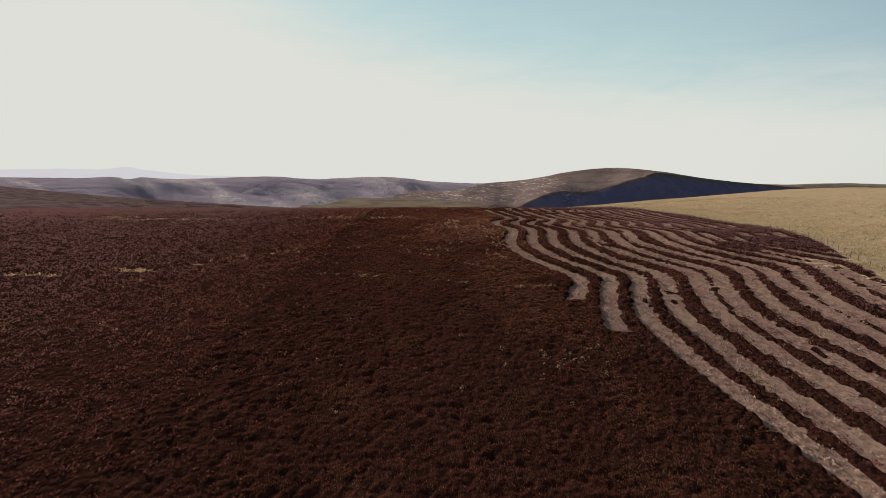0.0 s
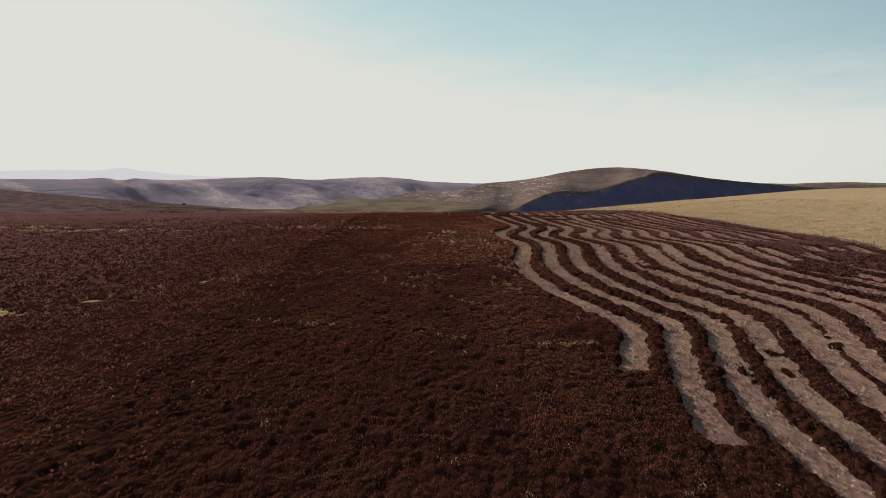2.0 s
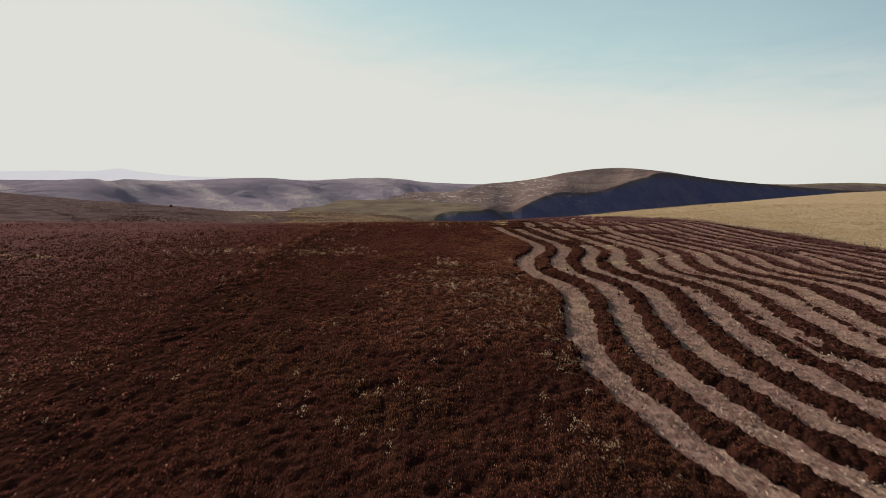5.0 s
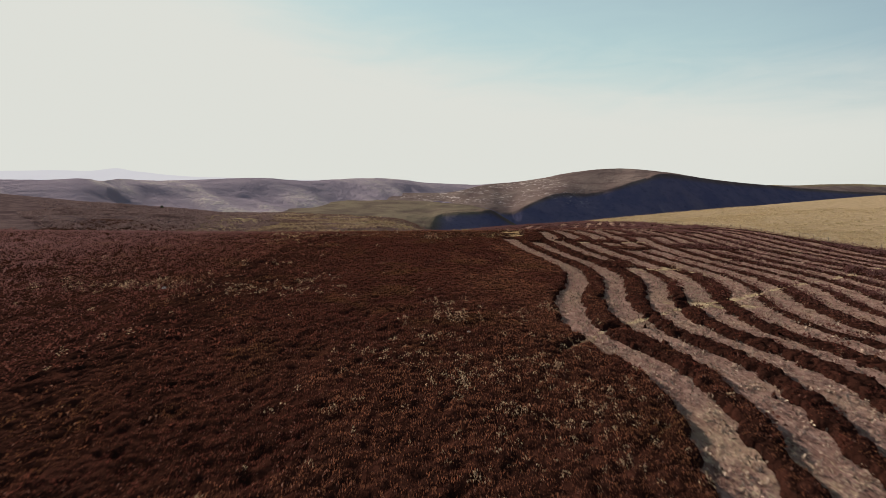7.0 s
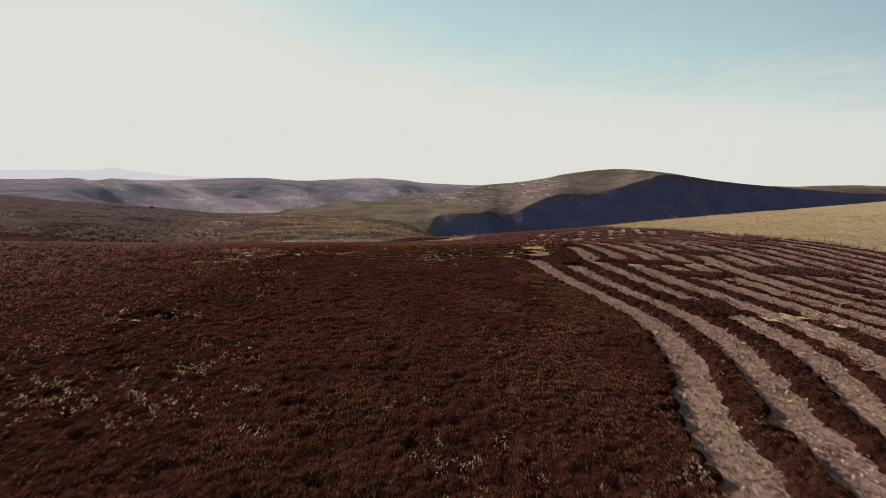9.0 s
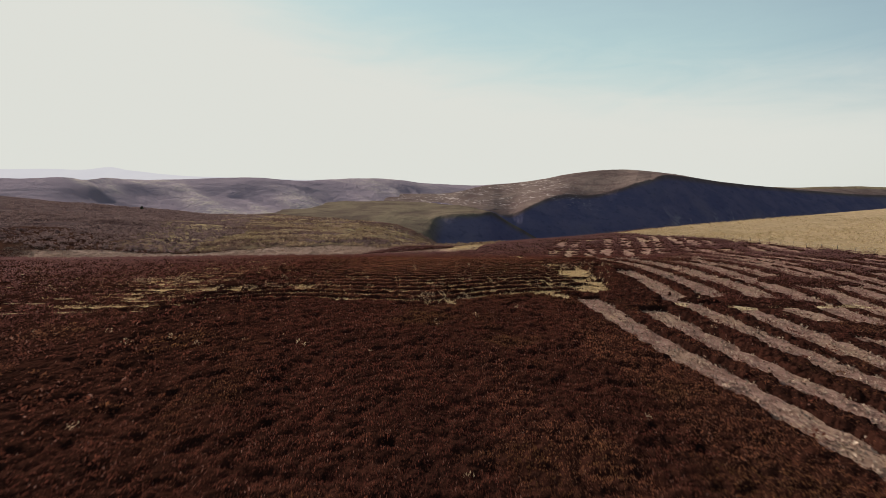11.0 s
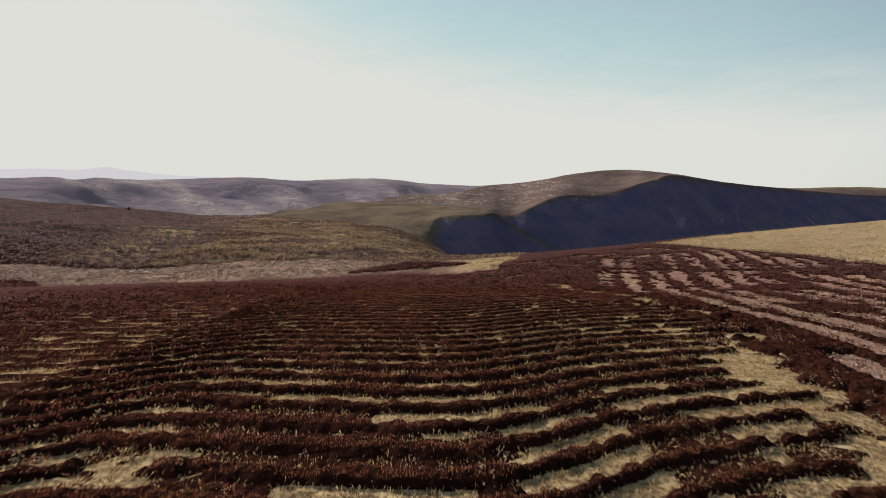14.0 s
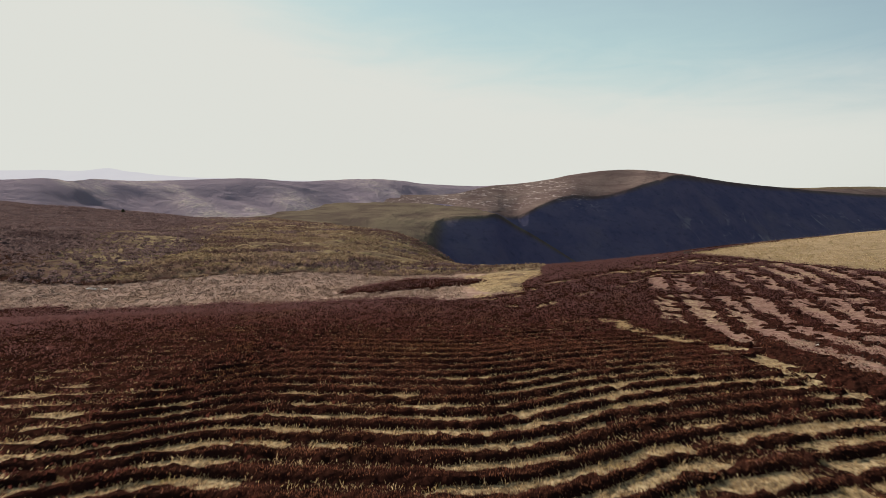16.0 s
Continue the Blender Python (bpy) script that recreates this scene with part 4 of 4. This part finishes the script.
# bearing, then (distance, height) of foot, middle of the face, crest, skyline, back
SHADED = (
    (-0.30, 1500, -90, 1560, -76, 1640, -62, 1720, -50, 2100, -80),
    (-0.20, 1500, -86, 1560, -72, 1640, -57, 1720, -44, 2100, -70),
    (-0.09, 1450, -86, 1530, -70, 1620, -52, 1750, -34, 2200, -60),
    (0.008, 1400, -88, 1480, -72, 1580, -56, 1720, -32, 2200, -48),
    (0.050, 1300, -90, 1380, -76, 1480, -62, 1710, -22, 2200, -40),
    (0.085, 1230, -100, 1320, -82, 1430, -66, 1800, -8, 2300, -30),
    (0.115, 1200, -125, 1290, -98, 1400, -71, 1880, 2, 2300, -20),
    (0.137, 1170, -165, 1270, -122, 1385, -80, 1900, 4, 2300, -20),
    (0.160, 1150, -210, 1280, -140, 1390, -82, 1900, 8, 2300, -20),
    (0.185, 1160, -212, 1295, -136, 1410, -68, 1900, 14, 2350, -15),
    (0.207, 1170, -213, 1310, -130, 1440, -53, 1900, 20, 2400, -10),
    (0.235, 1180, -215, 1335, -122, 1470, -37, 1900, 28, 2400, 0),
    (0.270, 1205, -215, 1365, -114, 1510, -27, 1910, 42, 2400, 15),
    (0.315, 1230, -215, 1400, -108, 1550, -30, 1930, 56, 2400, 30),
    (0.350, 1250, -215, 1425, -106, 1590, -22, 1945, 62, 2420, 30),
    (0.385, 1270, -215, 1450, -104, 1622, -7, 1960, 64, 2450, 30),
    (0.407, 1283, -215, 1470, -101, 1650, 6, 1930, 62, 2450, 30),
    (0.420, 1290, -215, 1485, -98, 1668, 13, 1900, 60, 2450, 30),
    (0.443, 1308, -215, 1510, -93, 1695, 24, 1880, 56, 2450, 25),
    (0.488, 1340, -215, 1560, -82, 1740, 40, 1850, 46, 2450, 20),
    (0.600, 1460, -215, 1680, -90, 1880, 17, 1980, 17, 2500, -10),
    (0.720, 1620, -215, 1850, -100, 2040, -7, 2150, -8, 2600, -30),
    (0.910, 1800, -215, 2030, -115, 2220, -38, 2400, -14, 2800, -40),
    (1.150, 2050, -215, 2280, -130, 2500, -60, 2700, -40, 3000, -60))
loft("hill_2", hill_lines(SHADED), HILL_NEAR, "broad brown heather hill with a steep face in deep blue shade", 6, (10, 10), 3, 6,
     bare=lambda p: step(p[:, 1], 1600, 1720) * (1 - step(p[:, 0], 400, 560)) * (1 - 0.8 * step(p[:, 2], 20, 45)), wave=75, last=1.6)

# bearing, then (distance, height) of foot, lower slope, brow, skyline, back
RANGE = (
    (-1.4, 612, -72, 702, -40, 810, -8, 900, 12, 1170, -30),
    (-1.05, 632, -72, 725, -40, 837, -3, 930, 17, 1209, -30),
    (-0.9, 632, -72, 725, -40, 837, -2, 930, 18, 1209, -30),
    (-0.8, 666, -72, 764, -40, 882, 0, 980, 20, 1274, -30),
    (-0.74, 734, -72, 842, -40, 972, -4, 1080, 16, 1404, -30),
    (-0.67, 884, -72, 1014, -40, 1170, -7, 1300, 13, 1690, -30),
    (-0.54, 986, -72, 1131, -40, 1305, -5, 1450, 15, 1885, -30),
    (-0.395, 1074, -72, 1232, -40, 1422, 1, 1580, 21, 2054, -30),
    (-0.295, 1170, -72, 1342, -40, 1548, -7, 1720, 13, 2236, -30),
    (-0.215, 1326, -72, 1521, -40, 1755, -2, 1950, 18, 2535, -30),
    (-0.095, 1414, -72, 1622, -40, 1872, -3, 2080, 17, 2704, -30),
    (-0.02, 1496, -72, 1716, -53, 1980, -16, 2200, 4, 2860, -30),
    (0.075, 1564, -72, 1794, -53, 2070, -26, 2300, -6, 2990, -30),
    (0.15, 1564, -72, 1794, -53, 2070, -18, 2300, 2, 2990, -30))
loft("hill_3", hill_lines(RANGE), HILL_FAR, "long range of rounded heather hills coloured in pale purplish haze", 12, (9, 9), 14, 20, wave=170, last=2.6,
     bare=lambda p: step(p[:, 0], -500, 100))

# bearing, then (distance, height) of near, crest, back
FAR_RIDGE = ((0.45, 2500, -60, 2800, 0, 3300, -40), (0.62, 2500, -60, 2800, -6, 3300, -40), (0.74, 2500, -70, 2850, -12, 3300, -60), (0.84, 2500, -70, 2850, -4, 3300, -60), (0.92, 2500, -70, 2850, -6, 3300, -60), (1.10, 2500, -80, 2900, -25, 3300, -80))
loft("hill_4", hill_lines(FAR_RIDGE), HILL_GRASS, "distant smooth green and tan grass ridge", 6, (30, 30), 23)


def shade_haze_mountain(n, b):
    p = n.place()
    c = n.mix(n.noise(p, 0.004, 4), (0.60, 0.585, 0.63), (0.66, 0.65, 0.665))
    # No light falls on it: a black base glows in the haze colour
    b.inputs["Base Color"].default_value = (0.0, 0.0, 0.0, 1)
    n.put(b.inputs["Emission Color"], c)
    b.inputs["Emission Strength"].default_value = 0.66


HAZE = material("haze_mountain", shade_haze_mountain)
MOUNTAIN = ((-1.5, 4000, -60, 4300, 50, 4500, 0), (-1.05, 4000, -60, 4300, 80, 4500, 0), (-0.90, 4000, -60, 4300, 82, 4500, 0), (-0.80, 4000, -60, 4300, 92, 4500, 0), (-0.72, 4000, -60, 4300, 84, 4500, 0), (-0.665, 4000, -60, 4300, 106, 4500, 0), (-0.645, 4000, -60, 4300, 104, 4500, 0),
            (-0.61, 4000, -60, 4300, 78, 4500, 0), (-0.52, 4000, -60, 4300, 42, 4500, 0), (-0.40, 4000, -60, 4300, 24, 4500, 0), (-0.2, 4000, -60, 4300, 4, 4500, 0))
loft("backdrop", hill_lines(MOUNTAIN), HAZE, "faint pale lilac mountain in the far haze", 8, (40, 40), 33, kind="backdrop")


# ---- fences, stones, tree ----
def part(name, bm, mat, parent, label=""):
    me = bpy.data.meshes.new(name)
    bm.to_mesh(me)
    bm.free()
    me.materials.append(mat)
    ob = new(name, me)
    ob.parent = parent
    return tagged(ob, label)


def ground_z(x, y):
    return float(relief([x], [y])[0])


def post_mesh(height, radius, seed):
    """A split post: six-sided, tapering, with a slanting top."""
    r = random.Random(seed)
    bm = bmesh.new()
    rings = []
    for z, k in ((-0.3, 1.05), (0.35, 1.0), (height * 0.8, 0.9), (height, 0.82)):
        rings.append([bm.verts.new((radius * k * math.cos(a * 1.0472) * r.uniform(0.85, 1.15), radius * k * math.sin(a * 1.0472) * r.uniform(0.85, 1.15), z + (0.04 * math.cos(a * 1.0472) if z == height else 0))) for a in range(6)])
    for lo, hi in zip(rings[:-1], rings[1:]):
        for a in range(6):
            bm.faces.new((lo[a], lo[(a + 1) % 6], hi[(a + 1) % 6], hi[a]))
    bm.faces.new(rings[-1])
    return bm


def build_fence(places, spacing, height, label, group):
    """Posts with two wires along a line of places."""
    places = [Vector((x, y, 0)) for x, y in places]
    stations, left = [], 0.0
    for a, b in zip(places[:-1], places[1:]):
        d, run = left, (b - a).length
        while d < run:
            stations.append(a.lerp(b, d / run))
            d += spacing
        left = d - run
    base = stations[0].copy()
    base.z = ground_z(base.x, base.y)
    fence = new("fence")
    fence.location = base
    meshes = []
    for k in range(4):
        bm, me = post_mesh(height * (0.94 + 0.05 * k), 0.055, 90 + k), bpy.data.meshes.new("post")
        bm.to_mesh(me)
        bm.free()
        me.materials.append(WOOD)
        meshes.append(me)
    r = random.Random(len(stations))
    tops = []
    for q in stations:
        z = ground_z(q.x, q.y)
        post = new("post", r.choice(meshes))
        post.parent = fence
        post.matrix_local = pose(q.x - base.x, q.y - base.y, z - base.z, r.uniform(-5, 5), r.uniform(-5, 5), r.uniform(0, 180))
        tops.append(Vector((q.x - base.x, q.y - base.y, z - base.z)))
    for level in (0.55, 0.92):
        cu = bpy.data.curves.new("wire", "CURVE")
        cu.dimensions, cu.bevel_depth, cu.bevel_resolution = "3D", 0.006, 0
        sp = cu.splines.new("POLY")
        sp.points.add(len(tops) - 1)
        for pt, q in zip(sp.points, tops):
            pt.co = (q.x, q.y, q.z + level * height, 1)
        cu.materials.append(WIRE)
        wire = new("wire", cu)
        wire.parent = fence
    return tagged(fence, label, "fence", group)


edge_y = np.arange(74, 268, 8.0)
build_fence([(x + 1.2, y) for x, y in zip(curve(edge_y, EDGE_Y, EDGE_X), edge_y)], 3.6, 0.95, "weathered grey post and wire fence along the straw meadow", "moor fences")
wall_x = np.arange(50, 190, 10.0)
build_fence([(x, y - 0.8) for x, y in zip(wall_x, curve(wall_x, WALL_X, WALL_Y))], 3.6, 1.05, "weathered wooden fence on the grassy bank beside heather", "moor fences")


def build_hurdle(x, y, turn):
    """A short leaning wooden rail gate in the bank."""
    gate = new("field_gate")
    gate.matrix_world = pose(x, y, ground_z(x, y), 0, 0, turn)
    for side in (-1.3, 1.3):
        post = part("gate_post", post_mesh(1.35, 0.10, 5 if side < 0 else 6), WOOD, gate)
        post.location = (side, 0, 0)
    for k, z in enumerate((0.35, 0.65, 0.98)):
        bm = bmesh.new()
        bmesh.ops.create_cube(bm, size=1.0, matrix=Matrix.Diagonal((2.7, 0.04, 0.11, 1)))
        bmesh.ops.bevel(bm, geom=bm.edges[:], offset=0.01, segments=1, affect="EDGES")
        rail = part("rail", bm, WOOD, gate)
        rail.matrix_local = pose(0, 0.09, z, 0, 4 - 3 * k, 0)
    bm = bmesh.new()
    bmesh.ops.create_cube(bm, size=1.0, matrix=Matrix.Diagonal((2.5, 0.035, 0.09, 1)))
    brace = part("brace", bm, WOOD, gate)
    brace.matrix_local = pose(0, 0.13, 0.66, 0, 17, 0)
    return tagged(gate, "weathered wooden rail gate leaning in the moor fence", "gate")


build_hurdle(66.0, 315.5, 28)


def build_stone(x, y, size, flat, turn, seed, label):
    bm = bmesh.new()
    bmesh.ops.create_icosphere(bm, subdivisions=2, radius=1.0)
    for v in bm.verts:
        v.co *= 1 + 0.45 * (noise.noise(v.co * 1.3 + Vector((seed, 0, 0))) )
        v.co = Vector((v.co.x * size, v.co.y * size * 0.7, max(v.co.z, -0.4) * size * flat))
    me = bpy.data.meshes.new("stone")
    bm.to_mesh(me)
    bm.free()
    me.materials.append(STONE)
    ob = new("stone", me)
    ob.matrix_world = pose(x, y, ground_z(x, y) + 0.25 * size, 0, 0, turn)
    return tagged(ob, label, "stone", "pale moor stones")


for k, (x, y, size, flat) in enumerate(((-14.4, 70.5, 0.26, 0.8), (-10.3, 136.1, 0.33, 1.2), (-7.8, 145.3, 0.3, 1.2), (-25.7, 130.2, 0.34, 1.0), (-16.4, 72.2, 0.26, 1.1), (4.2, 115.6, 0.28, 1.2), (33.0, 226.5, 0.20, 0.8))):
    build_stone(x, y, size, flat, 40 * k, k * 3.1, "pale grey lichened stone showing among the heather")
for k, (x, y, size, flat) in enumerate(((-87.5, 301.0, 0.8, 0.3), (-86.0, 300.6, 0.55, 0.28), (-83.2, 300.2, 0.7, 0.25))):
    build_stone(x, y, size, flat, 15 * k, 20 + k * 2.3, "low whitish boulder lying in the pale mown heather")


def build_tree(x, y, height, seed):
    """A lone dark wind-bent tree: trunk, limbs and a crown of many small leaf clumps."""
    r = random.Random(seed)
    tree = new("tree")
    tree.location = (x, y, ground_z(x, y))
    bm = bmesh.new()
    bmesh.ops.create_cone(bm, cap_ends=True, segments=8, radius1=0.35, radius2=0.08, depth=height * 0.9, matrix=pose(0, 0, height * 0.42))
    for k in range(9):
        a, z = r.uniform(0, 360), height * r.uniform(0.3, 0.8)
        bmesh.ops.create_cone(bm, cap_ends=True, segments=5, radius1=0.10, radius2=0.03, depth=2.6, matrix=pose(0, 0, z, 0, 0, a) @ pose(1.0, 0, 0.4, 0, 65, 0))
    part("trunk", bm, WOOD, tree)
    n = 900
    g = np.random.default_rng(seed)
    u, a = g.uniform(0.18, 1, n), g.uniform(0, 6.3, n)
    rad = 2.9 * (1 - u) ** 0.6 * np.sqrt(g.uniform(0.1, 1, n)) * (1 + 0.3 * np.sin(3 * a + 5 * u))
    c = np.stack([rad * np.cos(a) + 0.6 * u, rad * np.sin(a), u * height], 1)
    v = (c[:, None, :] + g.normal(0, 0.28, (n, 3, 3))).reshape(-1, 3)
    mesh_object("crown", v, np.arange(n * 3).reshape(-1, 3), LEAF, tree, smooth=False)
    return tagged(tree, "lone dark tree standing on the far edge of the moor", "tree")


build_tree(-438, 868, 4.6, 4)
